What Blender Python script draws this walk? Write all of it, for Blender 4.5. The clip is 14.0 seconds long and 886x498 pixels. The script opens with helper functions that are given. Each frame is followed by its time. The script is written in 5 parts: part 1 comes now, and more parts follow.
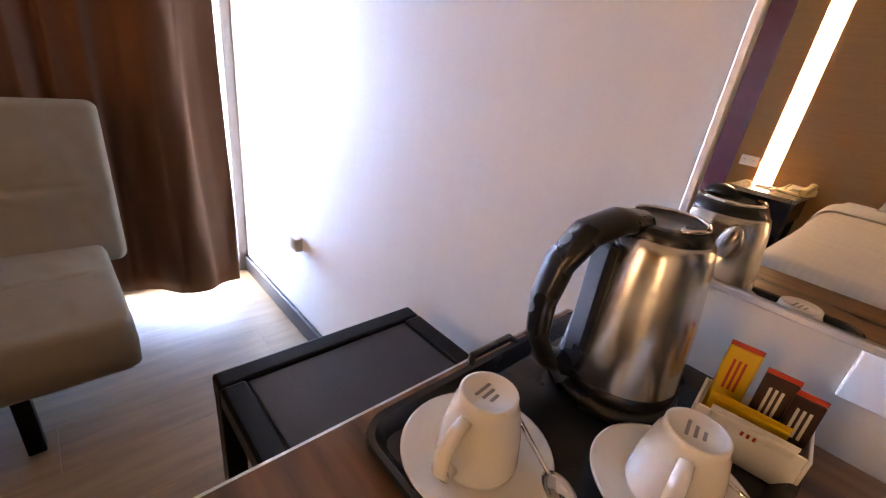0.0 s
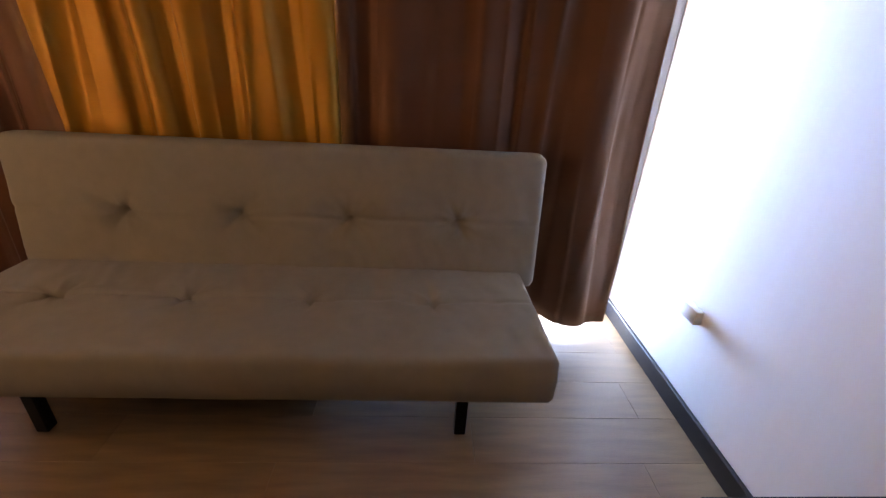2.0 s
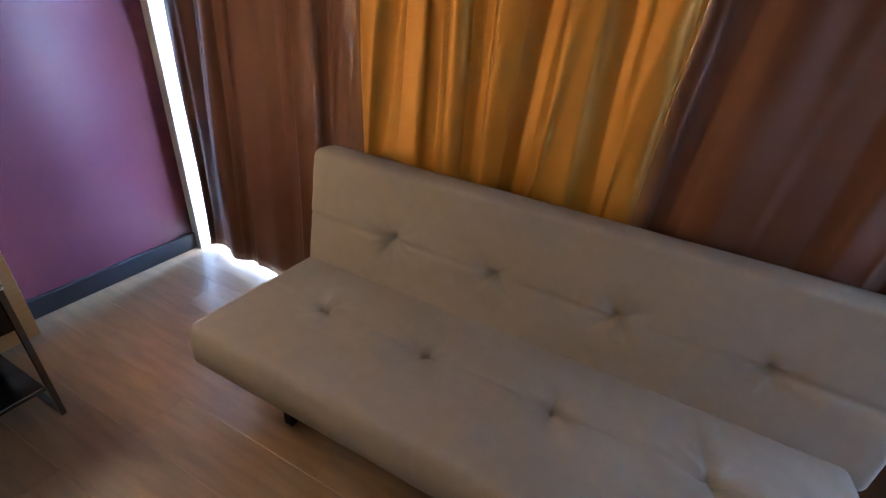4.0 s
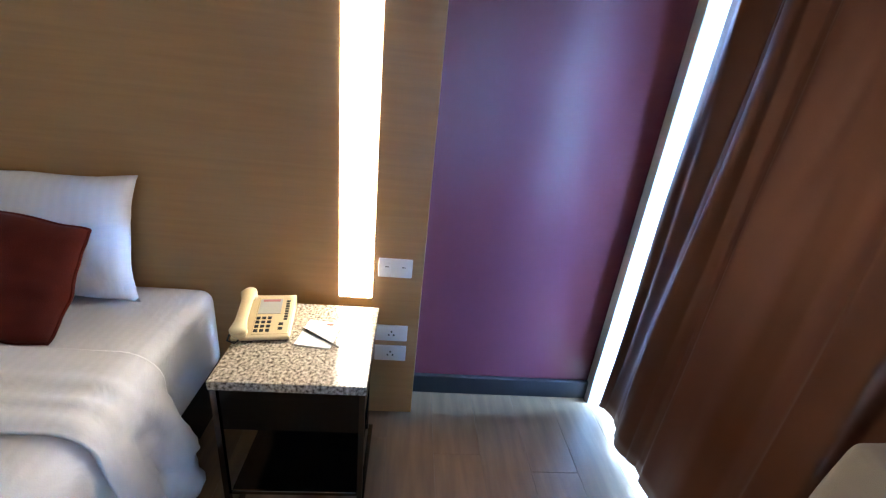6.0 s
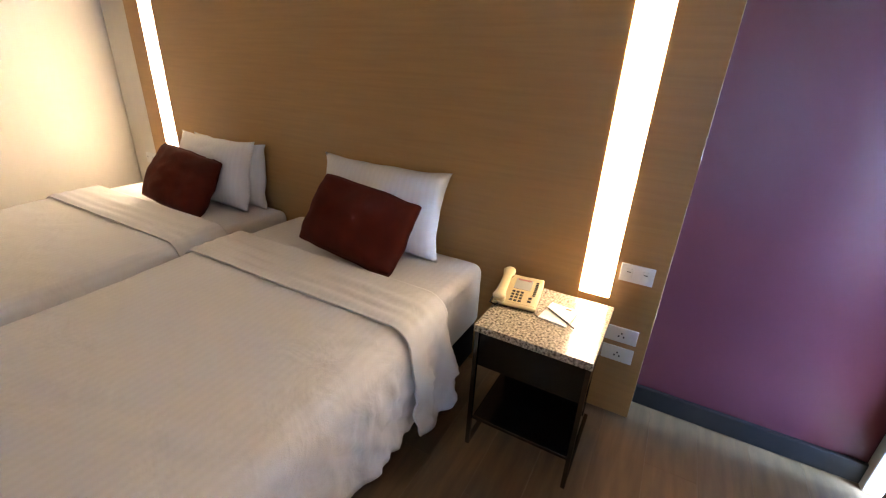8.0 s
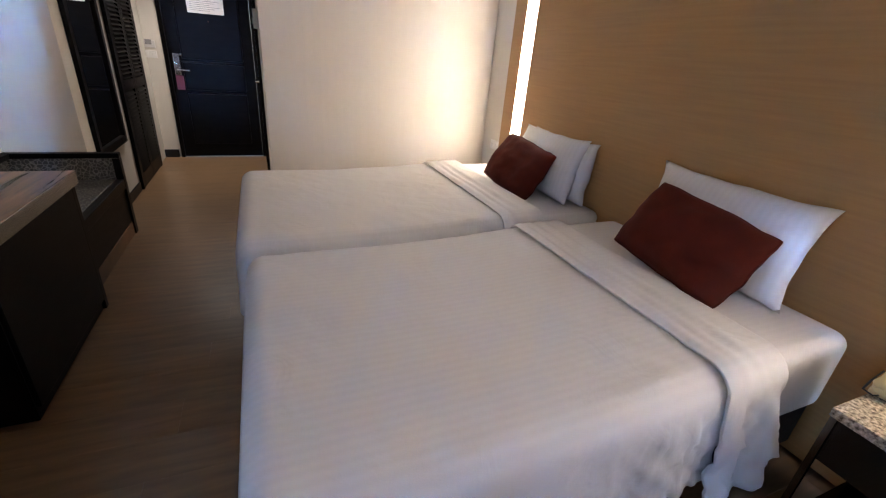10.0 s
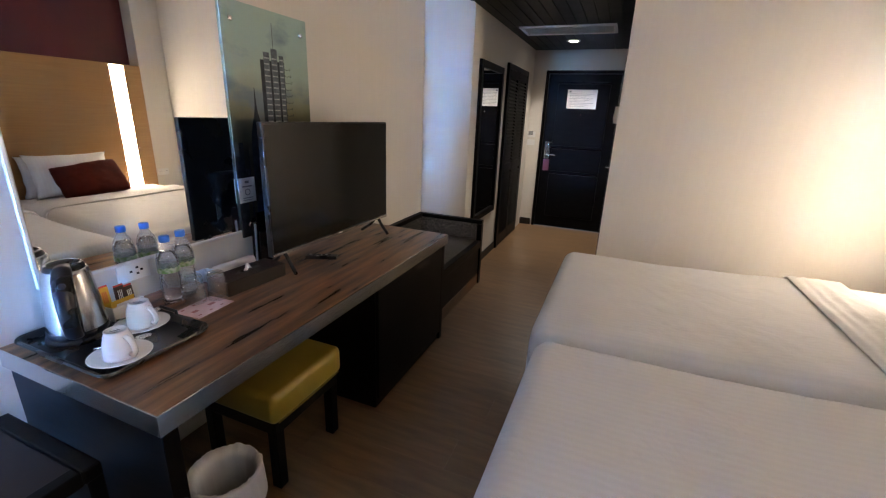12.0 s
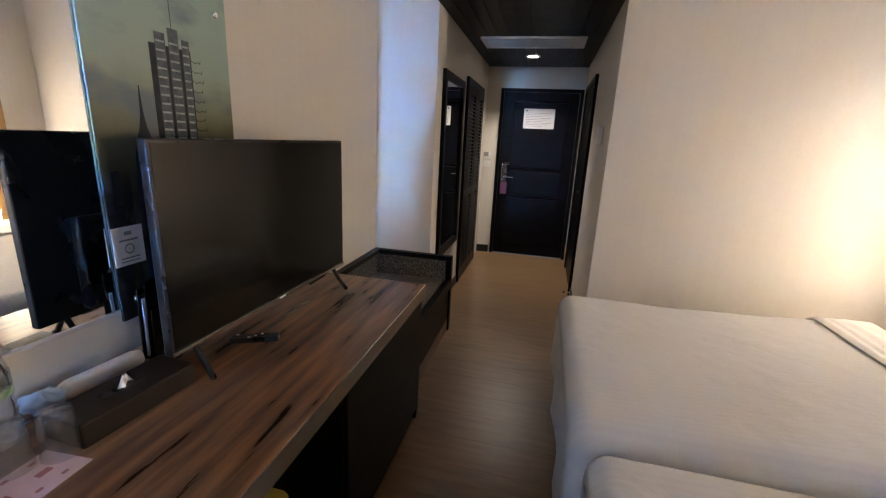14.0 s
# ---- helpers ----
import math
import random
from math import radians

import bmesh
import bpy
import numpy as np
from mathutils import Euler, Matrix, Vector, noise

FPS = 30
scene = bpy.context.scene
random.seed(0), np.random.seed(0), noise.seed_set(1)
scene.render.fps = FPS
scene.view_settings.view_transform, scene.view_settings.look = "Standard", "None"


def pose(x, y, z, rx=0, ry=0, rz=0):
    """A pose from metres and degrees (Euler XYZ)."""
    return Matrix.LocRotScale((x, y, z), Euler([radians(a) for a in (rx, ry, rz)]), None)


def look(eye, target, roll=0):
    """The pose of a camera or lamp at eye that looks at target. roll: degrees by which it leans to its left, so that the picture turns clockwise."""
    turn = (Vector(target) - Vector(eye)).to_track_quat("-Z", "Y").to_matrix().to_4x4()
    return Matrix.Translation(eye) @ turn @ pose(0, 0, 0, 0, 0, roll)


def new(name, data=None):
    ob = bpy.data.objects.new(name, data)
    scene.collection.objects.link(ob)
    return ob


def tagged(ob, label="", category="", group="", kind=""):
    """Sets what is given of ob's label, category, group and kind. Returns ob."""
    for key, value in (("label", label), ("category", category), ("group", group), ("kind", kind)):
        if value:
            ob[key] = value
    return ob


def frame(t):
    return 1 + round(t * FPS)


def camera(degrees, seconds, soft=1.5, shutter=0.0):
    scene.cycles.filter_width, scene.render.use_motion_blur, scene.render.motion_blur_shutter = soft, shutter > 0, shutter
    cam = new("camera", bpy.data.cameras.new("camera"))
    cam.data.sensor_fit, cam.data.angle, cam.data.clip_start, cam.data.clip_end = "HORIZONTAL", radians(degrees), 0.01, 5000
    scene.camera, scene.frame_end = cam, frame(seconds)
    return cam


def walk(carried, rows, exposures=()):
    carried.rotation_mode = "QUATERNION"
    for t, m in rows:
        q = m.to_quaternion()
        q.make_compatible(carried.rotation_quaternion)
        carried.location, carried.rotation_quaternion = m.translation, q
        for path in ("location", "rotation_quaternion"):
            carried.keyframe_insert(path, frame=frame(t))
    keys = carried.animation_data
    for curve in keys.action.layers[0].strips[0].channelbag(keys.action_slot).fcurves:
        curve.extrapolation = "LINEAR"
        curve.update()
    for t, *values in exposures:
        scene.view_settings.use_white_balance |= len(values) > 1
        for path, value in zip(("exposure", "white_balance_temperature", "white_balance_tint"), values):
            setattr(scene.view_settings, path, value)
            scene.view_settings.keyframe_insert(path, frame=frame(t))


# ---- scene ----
cam = camera(92.9, 14.0, soft=1.2)
PATH = [
    (0, (0.663, 2.08, 1.138), (-0.626, 0.785, 0.325), 7.8),
    (0.5, (0.77, 1.962, 1.186), (-0.411, 0.559, 0.386), 8.7),
    (1, (0.872, 1.93, 1.206), (-0.028, 0.344, 0.386), 6.6),
    (1.5, (0.957, 1.909, 1.236), (0.42, 0.185, 0.376), 4.6),
    (2, (1.014, 1.838, 1.236), (0.9, 0.041, 0.366), 3.4),
    (2.5, (1.088, 1.805, 1.292), (1.348, 0.039, 0.39), 2.5),
    (4.8, (1.727, 1.157, 1.428), (2.796, -0.212, 0.436), 7.7),
    (5, (1.834, 1.081, 1.426), (3.07, -0.172, 0.476), 7.5),
    (5.5, (1.991, 1.077, 1.412), (3.588, 0.265, 0.523), 6.5),
    (6, (2.03, 1.074, 1.4), (3.864, 0.89, 0.623), 6.3),
    (6.5, (1.979, 1.06, 1.406), (3.82, 1.366, 0.687), 5.0),
    (7, (1.873, 1.065, 1.424), (3.683, 1.495, 0.692), 3.7),
    (7.2, (1.832, 1.067, 1.433), (3.623, 1.559, 0.689), 3.6),
    (9.3, (1.628, 1.11, 1.387), (2.713, 2.581, 0.576), 3.6),
    (9.5, (1.593, 1.128, 1.371), (2.59, 2.662, 0.562), 4.3),
    (10, (1.571, 1.188, 1.368), (2.315, 2.853, 0.547), 4.8),
    (10.5, (1.648, 1.276, 1.403), (1.965, 3.069, 0.575), 4.8),
    (11, (1.715, 1.28, 1.462), (1.52, 3.145, 0.768), 4.1),
    (11.5, (1.722, 1.252, 1.486), (1.193, 3.08, 0.87), 2.3),
    (12, (1.684, 1.23, 1.486), (0.972, 2.997, 0.878), 2.3),
    (12.5, (1.624, 1.226, 1.491), (0.85, 2.978, 0.917), 3.3),
    (13, (1.503, 1.276, 1.492), (0.772, 3.055, 0.943), 4.0),
    (13.5, (1.358, 1.424, 1.466), (0.786, 3.266, 0.938), 4.3),
    (14, (1.248, 1.757, 1.463), (0.815, 3.642, 0.953), 2.8),
]
EXPOSURES = [
    (0, 0.5, 13800, 38), (0.5, 0.32, 16500, 39), (1.0, 0.32, 16500, 39), (1.5, 0.25, 14500, 39), (2.0, 0.28, 11000, 35), (2.7, 0.5, 10600, 35),
    (4.8, 1.15, 5500, 13), (5.5, 1.0, 5200, 8), (6.0, 0.82, 6100, 13), (6.5, 0.76, 7100, 15), (7.2, 0.72, 8700, 17),
    (9.3, 0.6, 6600, 21), (10, 0.7, 6500, 20), (10.5, 0.75, 6700, 17), (11, 0.72, 6700, 17), (12.5, 0.72, 6700, 18), (13.5, 0.72, 6900, 18), (14, 0.72, 6800, 18),
]
walk(cam, [(t, look(e, g, r)) for t, e, g, r in PATH], EXPOSURES)

# ---- world and light ----
world = bpy.data.worlds.new("world")
scene.world = world
world.use_nodes = True
_n = world.node_tree.nodes
_sky = _n.new("ShaderNodeTexSky")
_sky.sky_type = "NISHITA"
_sky.sun_disc = False
_sky.sun_elevation, _sky.sun_rotation = radians(50), radians(200)
world.node_tree.links.new(_sky.outputs[0], _n["Background"].inputs[0])
_n["Background"].inputs[1].default_value = 0.12


def area_lamp(name, m, sx, sy, watts, colour):
    d = bpy.data.lights.new(name, "AREA")
    d.shape, d.size, d.size_y, d.energy, d.color = "RECTANGLE", sx, sy, watts, colour
    ob = new(name, d)
    ob.matrix_world = m
    return ob


# daylight in the window opening, and the recessed lamp over the entrance
area_lamp("window_daylight", pose(1.8, -0.35, 1.3, 90, 0, 0), 3.7, 2.5, 1250, (0.32, 0.575, 1.0))
_far = area_lamp("window_daylight_level", pose(1.8, -0.36, 0.85, 90, 0, 0), 3.7, 1.6, 1050, (0.12, 0.38, 1.0))
_far.data.spread = radians(44)
_down = area_lamp("entrance_downlight", pose(1.0, 6.6, 2.318, 0, 0, 0), 0.10, 0.10, 9, (1.0, 0.95, 0.84))
_down.data.spread = radians(115)

# ---- materials ----


def mat(name, colour, rough=0.5, metal=0.0, var=0.08, scale=8.0, bump=0.0, bscale=200.0, stretch=(1, 1, 1), second=None, rvar=0.06, island=0.0, detail=5.0, spec=0.5, coat=0.0):
    """Principled material with grain at two scales; second: colour mixed in by large noise."""
    m = bpy.data.materials.new(name)
    m.use_nodes = True
    nt = m.node_tree
    n, l = nt.nodes, nt.links
    b = n["Principled BSDF"]
    b.inputs["Roughness"].default_value = rough
    b.inputs["Metallic"].default_value = metal
    b.inputs["Specular IOR Level"].default_value = spec
    b.inputs["Coat Weight"].default_value = coat
    tc = n.new("ShaderNodeTexCoord")
    mp = n.new("ShaderNodeMapping")
    mp.inputs["Scale"].default_value = stretch
    l.new(tc.outputs["Object"], mp.inputs["Vector"])
    big = n.new("ShaderNodeTexNoise")
    big.inputs["Scale"].default_value = scale
    big.inputs["Detail"].default_value = detail
    l.new(mp.outputs[0], big.inputs["Vector"])
    ramp = n.new("ShaderNodeValToRGB")
    ramp.color_ramp.elements[0].position, ramp.color_ramp.elements[1].position = 0.32, 0.68
    c2 = second or tuple(min(1.0, c * (1 + var)) for c in colour)
    c1 = colour if second else tuple(c * (1 - var) for c in colour)
    ramp.color_ramp.elements[0].color = (*c1, 1)
    ramp.color_ramp.elements[1].color = (*c2, 1)
    l.new(big.outputs["Fac"], ramp.inputs[0])
    out = ramp.outputs[0]
    if island:
        info = n.new("ShaderNodeObjectInfo")
        mix = n.new("ShaderNodeMix")
        mix.data_type, mix.blend_type = "RGBA", "MULTIPLY"
        mix.inputs[0].default_value = 1.0
        rr = n.new("ShaderNodeMapRange")
        rr.inputs[3].default_value, rr.inputs[4].default_value = 1 - island, 1 + island
        l.new(info.outputs["Random"], rr.inputs[0])
        l.new(out, mix.inputs[6])
        l.new(rr.outputs[0], mix.inputs[7])
        out = mix.outputs[2]
    l.new(out, b.inputs["Base Color"])
    fine = n.new("ShaderNodeTexNoise")
    fine.inputs["Scale"].default_value = bscale
    fine.inputs["Detail"].default_value = 3
    l.new(mp.outputs[0], fine.inputs["Vector"])
    rr2 = n.new("ShaderNodeMapRange")
    rr2.inputs[3].default_value, rr2.inputs[4].default_value = max(0.02, rough - rvar), min(1, rough + rvar)
    l.new(big.outputs["Fac"], rr2.inputs[0])
    l.new(rr2.outputs[0], b.inputs["Roughness"])
    if bump:
        bp = n.new("ShaderNodeBump")
        bp.inputs["Strength"].default_value = bump
        bp.inputs["Distance"].default_value = 0.004
        l.new(fine.outputs["Fac"], bp.inputs["Height"])
        l.new(bp.outputs[0], b.inputs["Normal"])
    return m


def glow(name, colour, strength):
    m = bpy.data.materials.new(name)
    m.use_nodes = True
    b = m.node_tree.nodes["Principled BSDF"]
    b.inputs["Base Color"].default_value = (*colour, 1)
    b.inputs["Emission Color"].default_value = (*colour, 1)
    b.inputs["Emission Strength"].default_value = strength
    return m


def glass(name, colour=(1, 1, 1), rough=0.0, ior=1.45, through_share=1.0):
    m = bpy.data.materials.new(name)
    m.use_nodes = True
    b = m.node_tree.nodes["Principled BSDF"]
    b.inputs["Base Color"].default_value = (*colour, 1)
    b.inputs["Transmission Weight"].default_value = through_share
    b.inputs["Roughness"].default_value = rough
    b.inputs["IOR"].default_value = ior
    return m


def fabric_through(m, amount, colour):
    """Let some light through a cloth."""
    nt = m.node_tree
    b, o = nt.nodes["Principled BSDF"], nt.nodes["Material Output"]
    t = nt.nodes.new("ShaderNodeBsdfTranslucent")
    t.inputs[0].default_value = (*colour, 1)
    mx = nt.nodes.new("ShaderNodeMixShader")
    mx.inputs[0].default_value = amount
    nt.links.new(b.outputs[0], mx.inputs[1])
    nt.links.new(t.outputs[0], mx.inputs[2])
    nt.links.new(mx.outputs[0], o.inputs[0])
    return m


M_WALL = mat("wallpaper_cream", (0.68, 0.64, 0.57), 0.62, rvar=0.02, var=0.012, scale=4, bump=0.10, bscale=110, stretch=(7, 7, 0.25))
M_CEIL = mat("ceiling_white", (0.75, 0.73, 0.70), 0.8, var=0.03)
M_MAROON = mat("maroon_paint", (0.120, 0.028, 0.036), 0.27, spec=0.42, var=0.04, scale=4, rvar=0.008, bump=0.03, bscale=40)
M_PANEL = mat("oak_veneer", (0.370, 0.198, 0.071), 0.45, scale=4, second=(0.415, 0.226, 0.084), bump=0.05, bscale=60, stretch=(3, 0.7, 16))
M_FLOOR = mat("laminate", (0.152, 0.089, 0.045), 0.34, spec=0.6, scale=4, second=(0.232, 0.140, 0.073), bump=0.10, bscale=50, stretch=(0.8, 7, 1), island=0.07)
M_BLACK = mat("black_stained_wood", (0.0032, 0.003, 0.003), 0.36, spec=0.10, var=0.4, scale=6, bump=0.12, bscale=50, stretch=(1, 1, 4))
M_BLACKGLOSS = mat("black_lacquer", (0.005, 0.0045, 0.0045), 0.16, spec=0.4, var=0.3, scale=5)
M_SKIRT = mat("dark_skirting", (0.010, 0.009, 0.009), 0.4, var=0.3)
M_DESKTOP = mat("walnut_laminate", (0.026, 0.0095, 0.0045), 0.29, scale=2.6, second=(0.32, 0.150, 0.066), bump=0.1, bscale=40, stretch=(9, 0.9, 1), detail=9, spec=0.5)
M_STEEL = mat("brushed_steel", (0.62, 0.61, 0.59), 0.24, metal=1.0, rvar=0.03, var=0.03, scale=3, bump=0.008, bscale=60, stretch=(1, 1, 30))
M_CHROME = mat("chrome", (0.75, 0.75, 0.75), 0.10, metal=1.0, var=0.03)
M_DARKCHROME = mat("dark_chrome", (0.16, 0.15, 0.14), 0.16, metal=1.0, var=0.05)
# darker copy of the aluminium: the frame's backlit shade is put into its colour
M_FRAMEBACKLIT = mat("backlit_window_frame", (0.16, 0.15, 0.14), 0.45, var=0.05)
M_ALU = mat("window_aluminium", (0.55, 0.51, 0.46), 0.45, var=0.05)
M_SOFA = mat("grey_beige_upholstery", (0.196, 0.164, 0.122), 0.92, var=0.045, scale=22, bump=0.35, bscale=700)
M_BROWN = mat("brown_satin_curtain", (0.092, 0.034, 0.0155), 0.52, metal=0.35, spec=0.2, var=0.12, scale=3, bump=0.12, bscale=500)
M_GOLD = mat("gold_satin_curtain", (0.33, 0.135, 0.018), 0.48, metal=0.4, spec=0.2, var=0.10, scale=3, bump=0.12, bscale=500)
M_LINEN = mat("white_bed_linen", (0.69, 0.685, 0.68), 0.75, var=0.02, scale=3, bump=0.10, bscale=300)


def damask(m):
    """Woven satin stripes, seen as changes of sheen."""
    nt = m.node_tree
    b = nt.nodes["Principled BSDF"]
    tc = nt.nodes.new("ShaderNodeTexCoord")
    w = nt.nodes.new("ShaderNodeTexWave")
    w.bands_direction = "Y"
    w.inputs["Scale"].default_value, w.inputs["Distortion"].default_value = 11.0, 0.15
    nt.links.new(tc.outputs["Object"], w.inputs["Vector"])
    mr = nt.nodes.new("ShaderNodeMapRange")
    mr.inputs[3].default_value, mr.inputs[4].default_value = 0.55, 0.78
    nt.links.new(w.outputs["Fac"], mr.inputs[0])
    nt.links.new(mr.outputs[0], b.inputs["Roughness"])
    cr = nt.nodes.new("ShaderNodeTexNoise")
    cr.inputs["Scale"].default_value, cr.inputs["Detail"].default_value, cr.inputs["Distortion"].default_value = 5.0, 3.0, 1.6
    nt.links.new(tc.outputs["Object"], cr.inputs["Vector"])
    bp = nt.nodes.new("ShaderNodeBump")
    bp.inputs["Strength"].default_value, bp.inputs["Distance"].default_value = 0.22, 0.03
    nt.links.new(cr.outputs["Fac"], bp.inputs["Height"])
    old = b.inputs["Normal"].links[0].from_node
    nt.links.new(bp.outputs[0], old.inputs["Normal"])
    src = b.inputs["Base Color"].links[0].from_socket
    mx = nt.nodes.new("ShaderNodeMix")
    mx.data_type, mx.blend_type = "RGBA", "MULTIPLY"
    mr2 = nt.nodes.new("ShaderNodeMapRange")
    mr2.inputs[3].default_value, mr2.inputs[4].default_value = 0.955, 1.0
    nt.links.new(w.outputs["Fac"], mr2.inputs[0])
    mx.inputs[0].default_value = 1.0
    nt.links.new(src, mx.inputs[6])
    nt.links.new(mr2.outputs[0], mx.inputs[7])
    nt.links.new(mx.outputs[2], b.inputs["Base Color"])


damask(M_LINEN)
M_CUSHION = mat("rust_red_velvet", (0.080, 0.010, 0.0045), 0.9, spec=0.2, var=0.20, scale=9, bump=0.35, bscale=400)
M_GRANITE = mat("granite", (0.09, 0.07, 0.05), 0.16, scale=110, second=(0.62, 0.54, 0.42), detail=2)
M_CREAM = mat("cream_plastic", (0.66, 0.52, 0.28), 0.38, var=0.03)
M_WHITE = mat("white_plastic", (0.75, 0.74, 0.71), 0.35, var=0.02)
M_CERAMIC = mat("white_porcelain", (0.80, 0.78, 0.74), 0.10, var=0.015)
M_PAPER = mat("white_paper", (0.78, 0.76, 0.72), 0.8, var=0.02)
M_DARKPLASTIC = mat("black_plastic", (0.006, 0.006, 0.006), 0.28, var=0.2)
M_SCREEN = mat("tv_screen", (0.005, 0.0045, 0.004), 0.14, spec=0.4, var=0.05, scale=2)
M_LEATHER = mat("dark_brown_leather", (0.018, 0.012, 0.009), 0.45, spec=0.3, var=0.2, scale=20, bump=0.3, bscale=300)
M_OLIVE = mat("olive_gold_vinyl", (0.24, 0.165, 0.020), 0.42, var=0.10, scale=10, bump=0.15, bscale=350)
M_LINER = mat("white_bin_liner", (0.68, 0.67, 0.65), 0.4, var=0.04, scale=12)
M_STRIP = glow("warm_light_diffuser", (1.0, 0.87, 0.66), 24.0)
M_DOWN = glow("downlight_lens", (1.0, 0.92, 0.8), 20.0)
M_MIRROR = mat("mirror_silver", (0.90, 0.90, 0.89), 0.02, metal=1.0, var=0.0)
M_MIRROR.node_tree.nodes["Principled BSDF"].inputs["Roughness"].default_value = 0.01
for _k in list(M_MIRROR.node_tree.nodes["Principled BSDF"].inputs["Roughness"].links):
    M_MIRROR.node_tree.links.remove(_k)
M_GLASS = glass("clear_glass")


def thin_glass(name, tint, rough, refracted_white):
    """Thin clear walls: light passes straight, the sheen follows the angle."""
    m = bpy.data.materials.new(name)
    m.use_nodes = True
    nt = m.node_tree
    o = nt.nodes["Material Output"]
    nt.nodes.remove(nt.nodes["Principled BSDF"])
    tr = nt.nodes.new("ShaderNodeBsdfTransparent")
    tr.inputs[0].default_value = (*tint, 1)
    gl = nt.nodes.new("ShaderNodeBsdfGlossy")
    gl.inputs["Roughness"].default_value = rough
    lw = nt.nodes.new("ShaderNodeLayerWeight")
    lw.inputs[0].default_value = 0.5
    pw = nt.nodes.new("ShaderNodeMath")
    pw.operation = "POWER"
    pw.inputs[1].default_value = 3.6
    nt.links.new(lw.outputs["Facing"], pw.inputs[0])
    ad = nt.nodes.new("ShaderNodeMath")
    ad.operation = "MULTIPLY_ADD"
    ad.inputs[1].default_value, ad.inputs[2].default_value = 0.80, 0.07
    nt.links.new(pw.outputs[0], ad.inputs[0])
    # white diffuse share: brightness refracted by clear walls, put in as colour
    df = nt.nodes.new("ShaderNodeBsdfDiffuse")
    df.inputs[0].default_value = (0.9, 0.93, 0.95, 1)
    tl = nt.nodes.new("ShaderNodeBsdfTranslucent")
    tl.inputs[0].default_value = (0.9, 0.93, 0.95, 1)
    hz = nt.nodes.new("ShaderNodeMixShader")
    nt.links.new(df.outputs[0], hz.inputs[1])
    nt.links.new(tl.outputs[0], hz.inputs[2])
    bd = nt.nodes.new("ShaderNodeMixShader")
    bd.inputs[0].default_value = refracted_white
    nt.links.new(tr.outputs[0], bd.inputs[1])
    nt.links.new(hz.outputs[0], bd.inputs[2])
    mx = nt.nodes.new("ShaderNodeMixShader")
    nt.links.new(ad.outputs[0], mx.inputs[0])
    nt.links.new(bd.outputs[0], mx.inputs[1])
    nt.links.new(gl.outputs[0], mx.inputs[2])
    nt.links.new(mx.outputs[0], o.inputs[0])
    return m


M_WATER = glass("bottled_water", (0.97, 0.985, 1.0), 0.0, 1.33)
M_TUMBLER = thin_glass("tumbler_glass", (0.96, 0.98, 0.985), 0.02, 0.05)
M_BOTTLE = thin_glass("bottle_wall", (0.95, 0.975, 0.99), 0.03, 0.10)
M_EDGE = mat("dull_steel_edge", (0.72, 0.72, 0.72), 0.48, metal=1.0, rvar=0.04, var=0.04, scale=6)
M_PINK = mat("pink_card", (0.70, 0.48, 0.48), 0.7, var=0.06, scale=30)
M_BLUECAP = mat("blue_cap", (0.02, 0.16, 0.62), 0.4, var=0.05)
M_YELLOW = mat("yellow_sachet", (0.72, 0.42, 0.03), 0.4, var=0.08)
M_DARKSACHET = mat("brown_sachet", (0.05, 0.018, 0.012), 0.3, var=0.2)
M_RED = mat("red_print", (0.55, 0.05, 0.02), 0.5, var=0.1)

# ---- mesh helpers ----


def mesh_of(bm, name, material, smooth=False):
    me = bpy.data.meshes.new(name)
    bm.to_mesh(me)
    bm.free()
    me.materials.append(material)
    if smooth:
        me.polygons.foreach_set("use_smooth", [True] * len(me.polygons))
    return me


def part(name, bm, material, parent, label="", smooth=False):
    ob = new(name, mesh_of(bm, name, material, smooth))
    if parent is not None:
        ob.parent = parent
    if label:
        ob["label"] = label
    return ob


def thing(name, x, y, z, label, category, group="", rz=0, kind=""):
    ob = new(name)
    ob.empty_display_size = 0.05
    ob.matrix_basis = pose(x, y, z, 0, 0, rz)
    return tagged(ob, label, category, group, kind)


def structure(name, bm, material, label="", smooth=False):
    ob = part(name, bm, material, None, "", smooth)
    return tagged(ob, label, "", "", "structure")


def box(x0, x1, y0, y1, z0, z1, bevel=0.0, seg=2, bm=None):
    b = bmesh.new()
    r = bmesh.ops.create_cube(b, size=1.0)
    bmesh.ops.scale(b, vec=(x1 - x0, y1 - y0, z1 - z0), verts=b.verts)
    bmesh.ops.translate(b, vec=((x0 + x1) / 2, (y0 + y1) / 2, (z0 + z1) / 2), verts=b.verts)
    if bevel:
        bmesh.ops.bevel(b, geom=list(b.edges), offset=bevel, segments=seg, profile=0.5, affect="EDGES")
    return add(bm, b)


def add(bm, b):
    """Join b into bm, if there is one."""
    if bm is None:
        return b
    tmp = bpy.data.meshes.new("tmp")
    b.to_mesh(tmp)
    b.free()
    bm.from_mesh(tmp)
    bpy.data.meshes.remove(tmp)
    return bm


def moved(bm, m):
    bmesh.ops.transform(bm, matrix=m, verts=bm.verts)
    return bm


